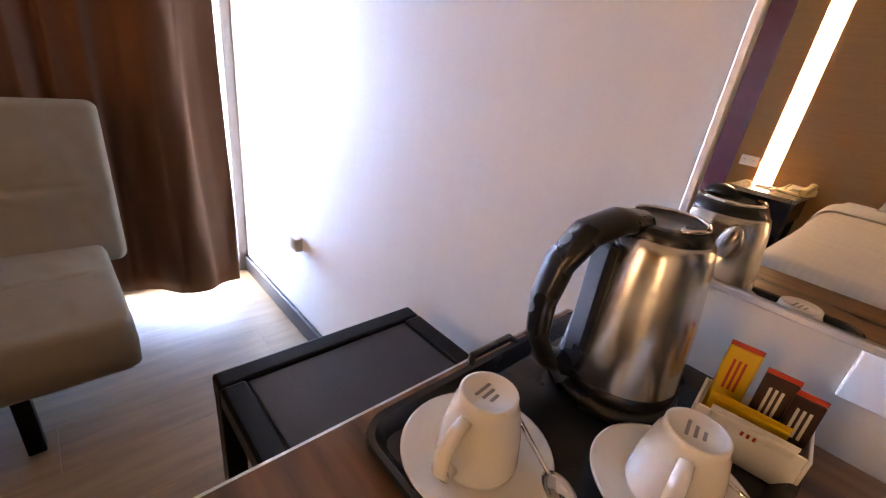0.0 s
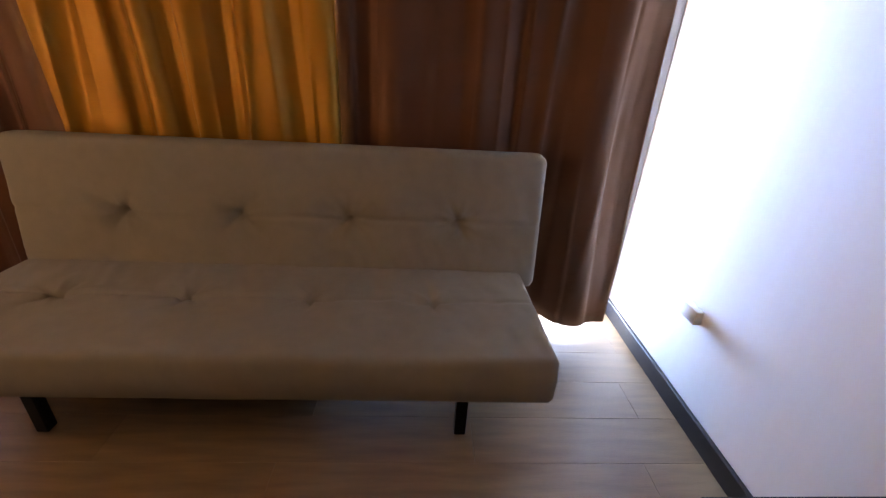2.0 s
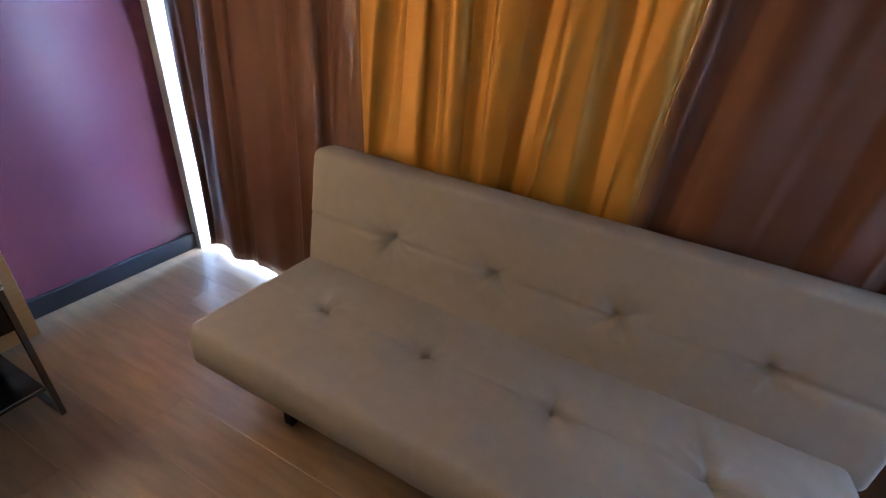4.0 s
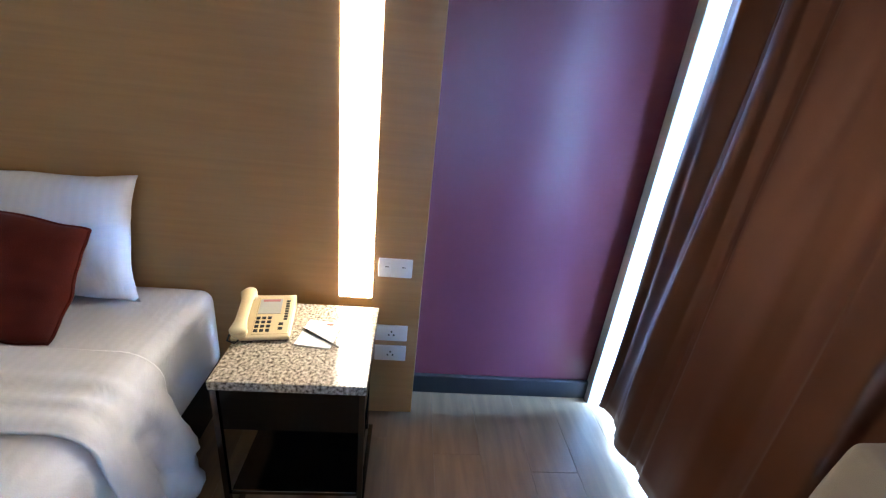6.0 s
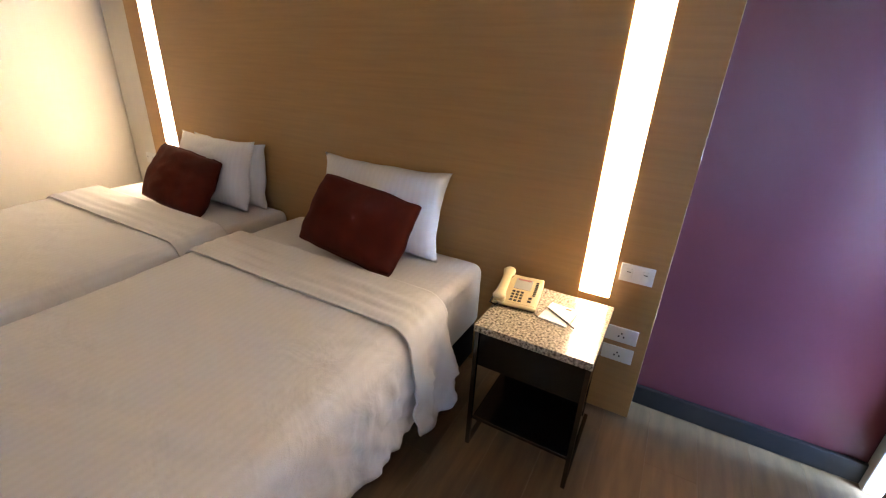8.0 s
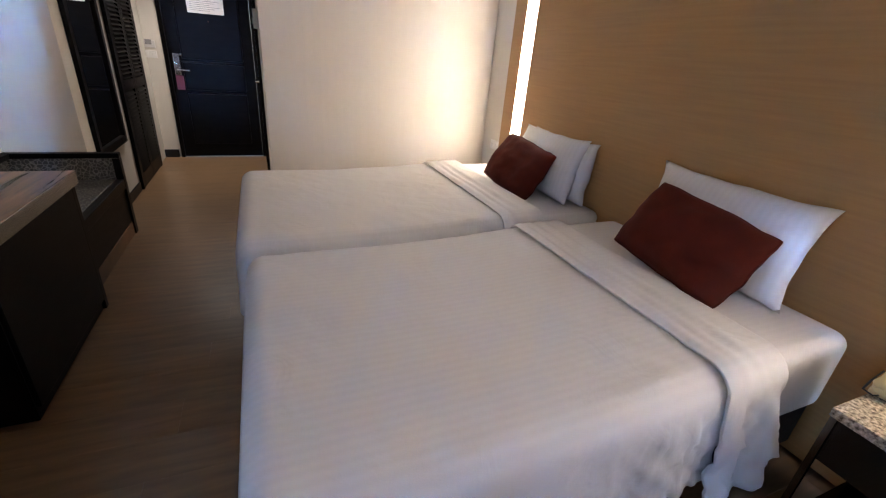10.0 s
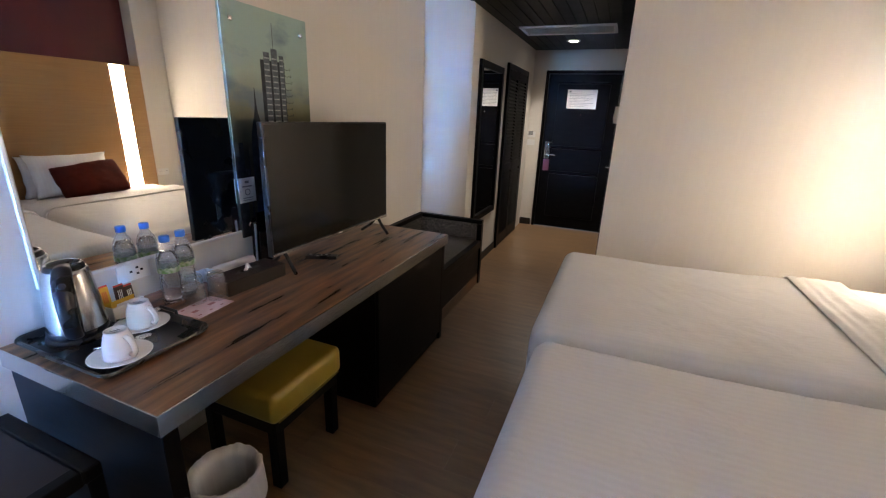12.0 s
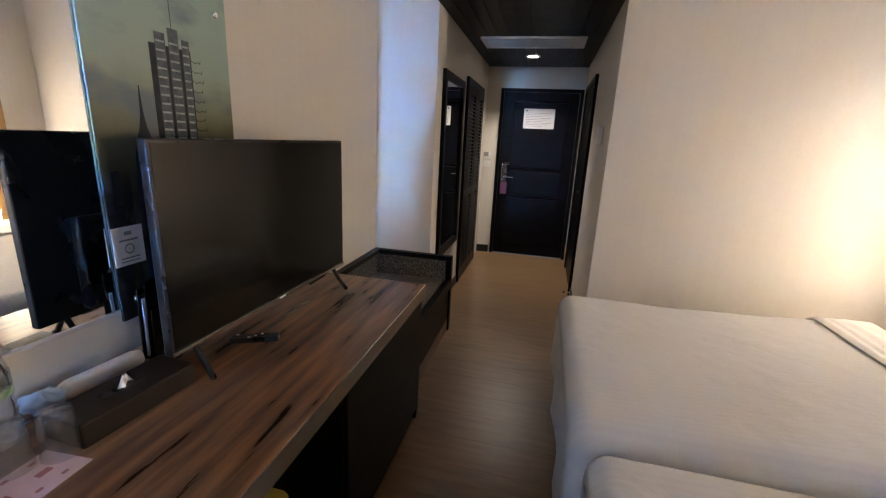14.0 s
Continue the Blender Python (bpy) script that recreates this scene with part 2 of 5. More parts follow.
def lathe(profile, n=40, bm=None):
    """A turned body from (radius, height) pairs."""
    b = bmesh.new()
    rings = []
    for r, z in profile:
        if r < 1e-5:
            rings.append([b.verts.new((0, 0, z))])
        else:
            rings.append([b.verts.new((r * math.cos(2 * math.pi * i / n), r * math.sin(2 * math.pi * i / n), z)) for i in range(n)])
    for a, c in zip(rings, rings[1:]):
        for i in range(n):
            j = (i + 1) % n
            if len(a) == 1 and len(c) == 1:
                continue
            if len(a) == 1:
                b.faces.new((a[0], c[j], c[i]))
            elif len(c) == 1:
                b.faces.new((a[i], a[j], c[0]))
            else:
                b.faces.new((a[i], a[j], c[j], c[i]))
    bmesh.ops.recalc_face_normals(b, faces=b.faces)
    return add(bm, b)


def tube(points, radius, n=10, flat=1.0, bm=None):
    """A bent rod along points; flat squeezes it sideways."""
    b = bmesh.new()
    pts = [Vector(p) for p in points]
    rings = []
    side = None
    for i, p in enumerate(pts):
        d = (pts[min(i + 1, len(pts) - 1)] - pts[max(i - 1, 0)]).normalized()
        ref = Vector((0, 0, 1)) if abs(d.z) < 0.95 else Vector((1, 0, 0))
        u = d.cross(ref).normalized() if side is None else (side - d * side.dot(d)).normalized()
        side = u
        v = d.cross(u)
        rr = radius[i] if isinstance(radius, (list, tuple)) else radius
        rings.append([b.verts.new(p + u * rr * flat * math.cos(2 * math.pi * k / n) + v * rr * math.sin(2 * math.pi * k / n)) for k in range(n)])
    for a, c in zip(rings, rings[1:]):
        for k in range(n):
            b.faces.new((a[k], a[(k + 1) % n], c[(k + 1) % n], c[k]))
    b.faces.new(rings[0][::-1])
    b.faces.new(rings[-1])
    bmesh.ops.recalc_face_normals(b, faces=b.faces)
    return add(bm, b)


def sheet(nu, nv, f, bm=None):
    """A grid surface: f(u, v) gives the place for u, v in 0..1."""
    b = bmesh.new()
    g = [[b.verts.new(f(i / nu, j / nv)) for j in range(nv + 1)] for i in range(nu + 1)]
    for i in range(nu):
        for j in range(nv):
            b.faces.new((g[i][j], g[i + 1][j], g[i + 1][j + 1], g[i][j + 1]))
    return add(bm, b)


def sn(x, y, z=0.0):
    return noise.noise(Vector((x, y, z)))


# ---- the room ----
XH, YB, YD, XC, XB, YN, H, HC = 3.61, 4.69, 7.285, 0.445, 1.62, 4.80, 2.62, 2.335
structure("ground_slab", box(-0.2, 3.85, -0.25, 7.5, -0.2, -0.012), M_SKIRT)
structure("wall_desk", box(-0.15, 0, -0.12, YN, 0, H), M_WALL, "cream wallpapered wall behind the desk")
structure("wall_niche", box(-0.15, XC, YN, YD, 0, H), M_WALL, "cream wallpapered wall of the entrance passage")
structure("wall_entrance_left", box(-0.15, 0.62, YD, YD + 0.15, 0, H), M_WALL)
structure("wall_entrance_right", box(1.60, 1.77, YD, YD + 0.15, 0, H), M_WALL)
structure("wall_entrance_top", box(0.62, 1.60, YD, YD + 0.15, 2.09, H), M_WALL)
structure("wall_bathroom", box(XB, XH, YB, YB + 0.12, 0, H), M_WALL, "cream wallpapered wall beside the far bed")
structure("wall_corner_boxing", box(3.45, XH - 0.001, 4.393, YB - 0.001, 0, H - 0.001), M_WALL, "cream boxed-in corner beside the headboard panel")
structure("wall_passage_right", box(XB, XB + 0.12, YB + 0.12, YD, 0, H), M_WALL)
structure("wall_headboard", box(XH, XH + 0.15, -0.12, YB + 0.12, 0, H), M_MAROON, "dark maroon painted wall behind the beds")
structure("ceiling", box(-0.15, XH + 0.15, -0.25, YB + 0.12, H, H + 0.1), M_CEIL)
# dark boarded ceiling of the passage, boards along it
_b = box(XC - 0.01, XB + 0.01, YB, YD + 0.02, HC + 0.012, HC + 0.08)
_w = 0.098
for _i in range(12):
    _x = XC + _i * _w
    box(_x + 0.002, min(_x + _w - 0.003, XB), YB, YD, HC, HC + 0.014, 0.003, 1, _b)
structure("ceiling_passage", _b, M_BLACK, "black stained boarded ceiling over the entrance")
structure("trim_passage_edge", box(XC - 0.001, XB, YB - 0.03, YB - 0.001, HC - 0.01, HC + 0.07, 0.004), M_BLACK)
structure("wall_over_passage", box(XC, XB, YB, YB + 0.1, HC + 0.09, H), M_WALL)
structure("wall_behind_window_left", box(-0.15, XH + 0.15, -0.25, -0.023, 2.52, H), M_WALL)


def skirting(name, *a):
    return structure(name, box(*a, 0.004, 1), M_SKIRT)


skirting("baseboard_desk", 0.001, 0.018, -0.02, 1.74, 0, 0.085)
skirting("baseboard_headboard", XH - 0.022, XH - 0.001, 0.06, 0.99, 0, 0.10)
skirting("baseboard_entrance", XC, 0.60, YD - 0.018, YD - 0.001, 0, 0.095)
skirting("baseboard_passage_left", XC + 0.001, XC + 0.016, YN, 5.87, 0, 0.085)
skirting("baseboard_passage_right", XB - 0.016, XB - 0.001, YB, 5.90, 0, 0.085)
skirting("baseboard_bathroom", XB, XH - 0.03, YB - 0.018, YB - 0.001, 0, 0.085)


def window():
    w = thing("window_1", 1.8, 0, 0, "full height sliding window with grey aluminium frame", "window", kind="structure")
    m = Matrix.Translation((-1.8, 0, 0))
    fr = [(0.0, 0.045), (3.55, 3.61), (1.78, 1.83)]
    for a, b in fr:
        part("window_frame", moved(box(a, b, -0.11, -0.022, 0, 2.52, 0.004), m), M_FRAMEBACKLIT, w)
    part("window_frame", moved(box(3.553, 3.608, -0.021, 0.15, 0, 2.52, 0.004), m), M_ALU, w)
    part("window_frame", moved(box(0.045, 3.55, -0.11, -0.022, 0.0, 0.05, 0.004), m), M_FRAMEBACKLIT, w)
    part("window_frame", moved(box(0.045, 3.55, -0.11, -0.022, 2.47, 2.52, 0.004), m), M_FRAMEBACKLIT, w)
    for a, b in ((0.045, 1.78), (1.83, 3.55)):
        p = part("pane", moved(box(a, b, -0.07, -0.062, 0.05, 2.47), m), M_GLASS, w)
        p.visible_shadow = False


window()


def curtain(name, x0, x1, y0, amp, pleats, material, seed, label, z0=0.03, z1=2.59):
    c = thing(name, (x0 + x1) / 2, y0, 0, label, "curtain")
    n = int(pleats * 34)
    w = x1 - x0

    def f(u, v):
        z = z0 + (z1 - z0) * v
        a = amp * (0.55 + 0.45 * sn(u * pleats * 0.6, 3.1, seed))
        ph = u * pleats * 2 * math.pi + 2.6 * sn(u * 4.2, v * 1.2, seed + 5)
        cusp = 1.9 * abs(math.sin(ph / 2 + 0.35 * sn(u * 11, v * 0.8, seed + 3))) ** 0.85 - 1.0
        y = a * cusp + 0.30 * a * math.sin(2.3 * ph + 1 + v) + 0.5 * a * max(0.0, 1 - 6 * abs(sn(u * 7 + 0.9 * v, v * 0.7, seed + 8))) + 0.014 * sn(u * 9, v * 2.4, seed) + 0.016 * sn(u * 6 - v * 1.6, v * 1.3, seed + 9)
        x = (u - 0.5) * w + 0.010 * math.sin(2 * ph)
        hem = 0.012 * sn(u * 7, 0.3, seed + 2) if v == 0 else 0
        wx = x + (x0 + x1) / 2
        out = min(1.0, max(0.0, (0.55 - wx) / 0.2)) + min(1.0, max(0.0, (wx - 2.55) / 0.25))
        low = (1 - v) ** 1.5 * (0.10 if wx < 1.0 else 0.03)
        y += 0.05 * out + low * out
        return (x, y, z + hem)

    ob = part("cloth", sheet(n, 40, f), material, c, "", True)
    s = ob.modifiers.new("thick", "SOLIDIFY")
    s.thickness = 0.003
    part("rail", box(-w / 2, w / 2, -0.012, 0.012, z1, z1 + 0.025, 0.003), M_ALU, c)
    return c


fabric_through(M_BROWN, 0.02, (0.20, 0.08, 0.05))
fabric_through(M_GOLD, 0.02, (0.6, 0.33, 0.08))
curtain("curtain", 0.11, 1.40, 0.024, 0.036, 4.6, M_BROWN, 1.3, "dark brown satin curtain hanging to the floor", z0=0.055)
curtain("curtain", 2.38, 3.52, 0.024, 0.036, 4.6, M_BROWN, 4.3, "dark brown satin curtain hanging to the floor")
curtain("curtain", 1.34, 2.43, 0.056, 0.046, 5.5, M_GOLD, 7.7, "shiny gold satin curtain drawn behind the sofa")


def headboard():
    h = thing("headboard", 3.525, 2.69, 0, "oak veneered headboard panel with two upright light strips", "headboard")
    m = Matrix.Translation((-3.525, -2.69, 0))
    x0, x1, zt = 3.44, XH - 0.002, 1.86
    for a, b in ((0.995, 1.182), (1.305, 4.088), (4.222, 4.39)):
        part("panel", moved(box(x0, x1, a, b, 0.02, zt, 0.002, 1), m), M_PANEL, h)
    for a, b in ((1.182, 1.305), (4.088, 4.222)):
        part("panel", moved(box(x0 + 0.001, x1, a, b, 0.02, 0.58), m), M_PANEL, h)
        part("cap", moved(box(x0 + 0.001, x1, a, b, zt - 0.012, zt), m), M_PANEL, h)
        part("light_strip", moved(box(x0 - 0.003, x1, a + 0.001, b - 0.001, 0.58, zt - 0.012, 0.004), m), M_STRIP, h, "glowing warm white light strip")


headboard()


def socket_plate(name, x, y, z, ry, sy, sz, label, holes, parent_normal):
    """A white plate on a wall whose face looks along parent_normal ('+x', '-x', '-y')."""
    t = thing(name, x, y, z, label, "switch" if "switch" in label else "socket", rz={"-x": 0, "+x": 180, "-y": 90}[parent_normal])
    if parent_normal == "+x":
        part("box", box(-0.030, -0.001, -sy / 2 + 0.004, sy / 2 - 0.004, -sz / 2 + 0.004, sz / 2 - 0.004, 0.003), M_WHITE, t, "", True)
        return t
    part("plate", box(-0.010, 0.0, -sy / 2, sy / 2, -sz / 2, sz / 2, 0.003), M_WHITE, t, "", True)
    if holes == "switch":
        for k in (-1, 1):
            part("rocker", box(-0.014, -0.009, k * sy / 4 - 0.014, k * sy / 4 + 0.014, -0.02, 0.02, 0.002), M_WHITE, t)
            part("mark", box(-0.0146, -0.0138, k * sy / 4 - 0.007, k * sy / 4 + 0.007, 0.006, 0.009), M_DARKPLASTIC, t)
    elif holes == "socket":
        for a, b in ((0, 0.009), (-0.010, -0.006), (0.010, -0.006)):
            part("hole", box(-0.0112, -0.0095, a - 0.003, a + 0.003, b - 0.004, b + 0.004), M_DARKPLASTIC, t)
    return t


socket_plate("light_switch", 3.44, 1.10, 0.715, 0, 0.125, 0.075, "white double light switch on the headboard", "switch", "-x")
socket_plate("light_switch", 3.45, 4.47, 0.715, 0, 0.125, 0.075, "white double light switch beside the far bed", "switch", "-x")
socket_plate("wall_socket", 3.44, 1.10, 0.43, 0, 0.125, 0.07, "white wall socket on the headboard", "socket", "-x")
socket_plate("phone_socket", 3.44, 1.10, 0.335, 0, 0.125, 0.07, "white socket with a thin cable plugged in", "socket", "-x")
socket_plate("wall_socket", 0.0, 0.58, 0.41, 0, 0.125, 0.062, "white wall socket low on the cream wall", "socket", "+x")


def sofa():
    s = thing("sofa", 1.54, 0.5, 0, "grey beige button-tufted sofa bed before the curtains", "sofa")
    L = 2.03
    buttons = [-0.61 + 0.43 * k for k in range(4)]

    def slab(name, length, depth, thick, m, tuft_d, seed):
        b = bmesh.new()
        nx, ny = 230, 84
        def top(u, v):
            x, y = (u - 0.5) * length, (v - 0.5) * depth
            ex = min(u, 1 - u) * length
            ey = min(v, 1 - v) * depth
            r, rc = 0.026, 0.034
            drop = 0.0
            e = min(ex, ey)
            if e < r:
                drop = r - math.sqrt(max(0, r * r - (r - e) ** 2))
            px, py = (rc - ex) / rc, (rc - ey) / rc
            if px > 0 and py > 0:
                q = max(px, py) / math.hypot(px, py)
                x = math.copysign(length / 2 - rc + rc * px * q, x)
                y = math.copysign(depth / 2 - rc + rc * py * q, y)
            z = thick / 2 - drop * 0.9
            for bx in buttons:
                d = math.hypot(x - bx, (y - tuft_d) * 1.2)
                z -= 0.034 * math.exp(-(d / 0.019) ** 2) + 0.014 * math.exp(-(d / 0.085) ** 2)
                ang = math.atan2(y - tuft_d, x - bx)
                z -= 0.011 * math.exp(-(d / 0.095) ** 2) * (math.sin(4 * ang + seed + 2 * bx) ** 3) * min(1.0, d / 0.03)
            z -= 0.006 * math.exp(-((y - tuft_d) / 0.011) ** 2)
            z += 0.006 * sn(x * 9 + y * 7, y * 5, seed + 12) * math.exp(-((y - tuft_d) / 0.16) ** 2)
            z += 0.005 * sn(x * 5, y * 7, seed) + 0.0035 * sn(x * 16, y * 10, seed + 3)
            z += 0.003 * sn(x * 24 + y * 9, y * 4, seed + 6) * (1 if v < 0.35 else 0.3)
            return (x, y, z)
        sheet(nx, ny, top, b)
        # sides and underside
        rim = [(i, 0) for i in range(nx + 1)] + [(nx, j) for j in range(1, ny + 1)] + [(i, ny) for i in range(nx - 1, -1, -1)] + [(0, j) for j in range(ny - 1, 0, -1)]
        b.verts.ensure_lookup_table()
        vs = [b.verts[i * (ny + 1) + j] for i, j in rim]
        prev = vs
        for off, zz in ((0.004, 0.0), (0.002, -thick / 2 + 0.02), (-0.02, -thick / 2)):
            ring = []
            for v in vs:
                x = v.co.x * (1 + 2 * off / length)
                y = v.co.y * (1 + 2 * off / depth)
                ring.append(b.verts.new((x, y, zz + 0.003 * sn(x * 6, y * 6, seed + 9))))
            for k in range(len(vs)):
                j = (k + 1) % len(vs)
                b.faces.new((prev[k], ring[k], ring[j], prev[j]))
            prev = ring
        b.faces.new(prev[::-1])
        bmesh.ops.recalc_face_normals(b, faces=b.faces)
        return part(name, moved(b, m), M_SOFA, s, "", True)

    slab("seat", 1.965, 0.60, 0.165, Matrix.Translation((0.028, 0.100, 0.330)) @ Matrix.Rotation(radians(2), 4, "X"), -0.04, 2.0)
    slab("backrest", L, 0.55, 0.14, Matrix.Translation((0, -0.283, 0.592)) @ Matrix.Rotation(radians(-82), 4, "X") @ Matrix.Rotation(radians(180), 4, "Z"), 0.0, 11.0)
    for x in (-0.69, 0.71):
        for y in (-0.25, 0.27):
            part("leg", moved(box(-0.02, 0.02, -0.02, 0.02, 0, 0.275, 0.004), Matrix.Translation((x, y, 0))), M_BLACK, s)
    for y, z, w in ((0.392, 0.398, 0.965), (0.398, 0.272, 0.965)):
        part("seam", tube([(0.028 + w * (k / 12 - 1), y + 0.002 * sn(k * 0.7, 1.0, y), z + 0.002 * sn(k * 0.5, 2.0, z)) for k in range(25)], 0.0022, 6), M_SOFA, s)
    for x in (-1.011, 1.011):
        part("seam", tube([(x, -0.30 - 0.075 * (k / 8 - 0.5), 0.335 + 0.515 * k / 8) for k in range(9)], 0.0022, 6), M_SOFA, s)
    part("frame", box(-0.9, 0.9, -0.24, 0.29, 0.225, 0.250, 0.004), M_BLACK, s)


sofa()


def side_table():
    t = thing("side_table", 0.300, 1.558, 0, "low black wooden side table with a dark leather top", "table")
    a, b, h = 0.225, 0.165, 0.57
    for x in (-a + 0.02, a - 0.02):
        for y in (-b + 0.02, b - 0.02):
            part("leg", box(x - 0.019, x + 0.019, y - 0.019, y + 0.019, 0, h - 0.035, 0.004), M_BLACK, t)
    for y0, y1, x0, x1 in ((-b, -b + 0.045, -a, a), (b - 0.045, b, -a, a), (-b + 0.045, b - 0.045, -a, -a + 0.045), (-b + 0.045, b - 0.045, a - 0.045, a)):
        part("rail", box(x0, x1, y0, y1, h - 0.045, h, 0.006), M_BLACK, t)
    part("top", box(-a + 0.045, a - 0.045, -b + 0.045, b - 0.045, h - 0.03, h - 0.006, 0.005), M_LEATHER, t, "dark brown leather inset")
    for x in (-a + 0.02, a - 0.02):
        part("stretcher", box(x - 0.012, x + 0.012, -b + 0.04, b - 0.04, 0.12, 0.15, 0.003), M_BLACK, t)


side_table()


def desk():
    d = thing("desk", 0.37, 2.72, 0, "long walnut desk with a brushed steel edge", "desk")
    m = Matrix.Translation((-0.37, -2.72, 0))
    y0, y1, x1, zt = 1.765, 3.69, 0.724, 0.747
    part("desktop", moved(box(0.002, x1 - 0.004, y0 + 0.004, y1 - 0.004, zt - 0.06, zt, 0.001, 1), m), M_DESKTOP, d, "dark walnut grained top")
    part("edge_band", moved(box(x1 - 0.003, x1 + 0.001, y0, y1, zt - 0.063, zt - 0.0015), m), M_STEEL, d, "brushed steel edge")
    part("edge_band", moved(box(0.002, x1 - 0.0035, y0, y0 + 0.0035, zt - 0.063, zt - 0.0015), m), M_STEEL, d, "brushed steel edge")
    part("edge_band", moved(box(0.002, x1 - 0.0035, y1 - 0.0035, y1, zt - 0.063, zt - 0.0015), m), M_STEEL, d, "brushed steel edge")
    part("end_panel", moved(box(0.002, x1 - 0.02, y0 + 0.015, y0 + 0.06, 0, zt - 0.063, 0.003), m), M_BLACK, d)
    # black sheet added at the wall, standing in for the shade under the desk
    part("black_backing", moved(box(0.002, 0.02, 2.15, 2.83, 0.25, zt - 0.063), m), M_BLACK, d)
    part("end_panel", moved(box(0.002, x1 - 0.015, y1 - 0.05, y1 - 0.01, 0, zt - 0.063, 0.003), m), M_BLACK, d)
    c = part("cabinet", moved(box(0.002, x1 - 0.03, 2.83, y1 - 0.052, 0.0, zt - 0.064, 0.003), m), M_BLACK, d, "black minibar cabinet")
    part("door", moved(box(x1 - 0.03, x1 - 0.012, 2.835, y1 - 0.056, 0.06, zt - 0.075, 0.003), m), M_BLACK, c)
    return d


desk()


def bench():
    b = thing("luggage_bench", 0.315, 4.25, 0, "dark wooden luggage bench with a mosaic patterned seat", "bench")
    m = Matrix.Translation((-0.315, -4.25, 0))
    y0, y1, x1, h = 3.715, 4.79, 0.635, 0.60
    part("top_rail", moved(box(0.002, x1, y1 - 0.055, y1, h - 0.035, h, 0.006), m), M_BLACK, b)
    part("top_rail", moved(box(0.002, 0.055, y0, y1 - 0.056, h - 0.035, h, 0.006), m), M_BLACK, b)
    part("end_board", moved(box(0.03, x1 - 0.04, y1 - 0.045, y1 - 0.015, 0.40, h - 0.036), m), M_MOSAIC, b, "grey mosaic patterned board")
    part("back_board", moved(box(0.004, 0.03, y0, y1 - 0.046, 0.40, h - 0.036), m), M_MOSAIC, b, "grey mosaic patterned board")
    part("post", moved(box(x1 - 0.045, x1, y1 - 0.055, y1, 0, h - 0.036, 0.004), m), M_BLACK, b)
    part("seat", moved(box(0.03, x1 - 0.05, y0, y1 - 0.046, 0.36, 0.415, 0.008), m), M_MOSAIC, b, "grey mosaic patterned seat")
    part("front_rail", moved(box(x1 - 0.05, x1, y0, y1 - 0.056, 0.35, 0.418, 0.005), m), M_BLACK, b)
    part("front_panel", moved(box(x1 - 0.045, x1 - 0.012, y0, y1 - 0.057, 0.101, 0.349, 0.003), m), M_BLACK, b)
    part("plinth", moved(box(0.03, x1 - 0.01, y0, y1 - 0.056, 0.0, 0.10, 0.004), m), M_DESKTOP, b, "walnut plinth")
    part("black_backing", moved(box(0.004, 0.028, y0, y1 - 0.05, 0.10, 0.355), m), M_BLACK, b)


M_MOSAIC = bpy.data.materials.new("mosaic_fabric")
M_MOSAIC.use_nodes = True
_nt = M_MOSAIC.node_tree
_vo = _nt.nodes.new("ShaderNodeTexVoronoi")
_vo.feature = "DISTANCE_TO_EDGE"
_vo.inputs["Scale"].default_value = 44
_tc = _nt.nodes.new("ShaderNodeTexCoord")
_nt.links.new(_tc.outputs["Object"], _vo.inputs["Vector"])
_rp = _nt.nodes.new("ShaderNodeValToRGB")
_rp.color_ramp.elements[0].color, _rp.color_ramp.elements[1].color = (0.19, 0.18, 0.165, 1), (0.042, 0.040, 0.037, 1)
_rp.color_ramp.elements[0].position, _rp.color_ramp.elements[1].position = 0.04, 0.10
_nt.links.new(_vo.outputs["Distance"], _rp.inputs[0])
_nt.links.new(_rp.outputs[0], _nt.nodes["Principled BSDF"].inputs["Base Color"])
_nt.nodes["Principled BSDF"].inputs["Roughness"].default_value = 0.5
bench()


def television():
    t = thing("television", 0.30, 3.10, 0.746, "black flat screen television standing on the desk", "television", rz=-1.5)
    part("body", box(-0.016, 0.012, -0.49, 0.49, 0.09, 0.682, 0.004), M_DARKPLASTIC, t)
    part("rear_housing", box(-0.055, -0.0165, -0.36, 0.36, 0.11, 0.42, 0.012), M_DARKPLASTIC, t)
    part("screen", box(0.0115, 0.0135, -0.480, 0.480, 0.108, 0.672), M_SCREEN, t, "dark reflecting screen")
    part("chin", box(0.0125, 0.0155, -0.488, 0.488, 0.091, 0.103, 0.001, 1), M_STEEL, t, "thin silver lower edge")
    part("badge", box(0.0155, 0.0165, -0.018, 0.018, 0.094, 0.100), M_WHITE, t)
    for y in (-0.41, 0.40):
        part("foot", tube([(0.085, y - 0.02, 0.007), (0.035, y, 0.045), (0.0, y, 0.10)], 0.009, 8), M_DARKPLASTIC, t)
        part("foot", tube([(-0.11, y - 0.02, 0.006), (-0.05, y, 0.05), (-0.01, y, 0.10)], 0.009, 8), M_DARKPLASTIC, t)


television()


def wall_mirror():
    w = thing("wall_mirror", 0.020, 2.31, 0.91, "large frameless wall mirror above the desk with a steel edge", "mirror", rz=-1.25)
    part("glass", box(-0.006, 0.006, -0.405, 0.41, 0.0, 1.25, 0.002, 1), M_MIRROR, w)
    part("edge", box(-0.006, 0.010, -0.418, -0.406, -0.012, 1.25, 0.002, 1), M_EDGE, w, "brushed steel edge strip")
    part("edge", box(-0.006, 0.008, -0.406, 0.41, -0.012, -0.001, 0.002, 1), M_EDGE, w, "brushed steel edge strip")


wall_mirror()

# ---- beds ----


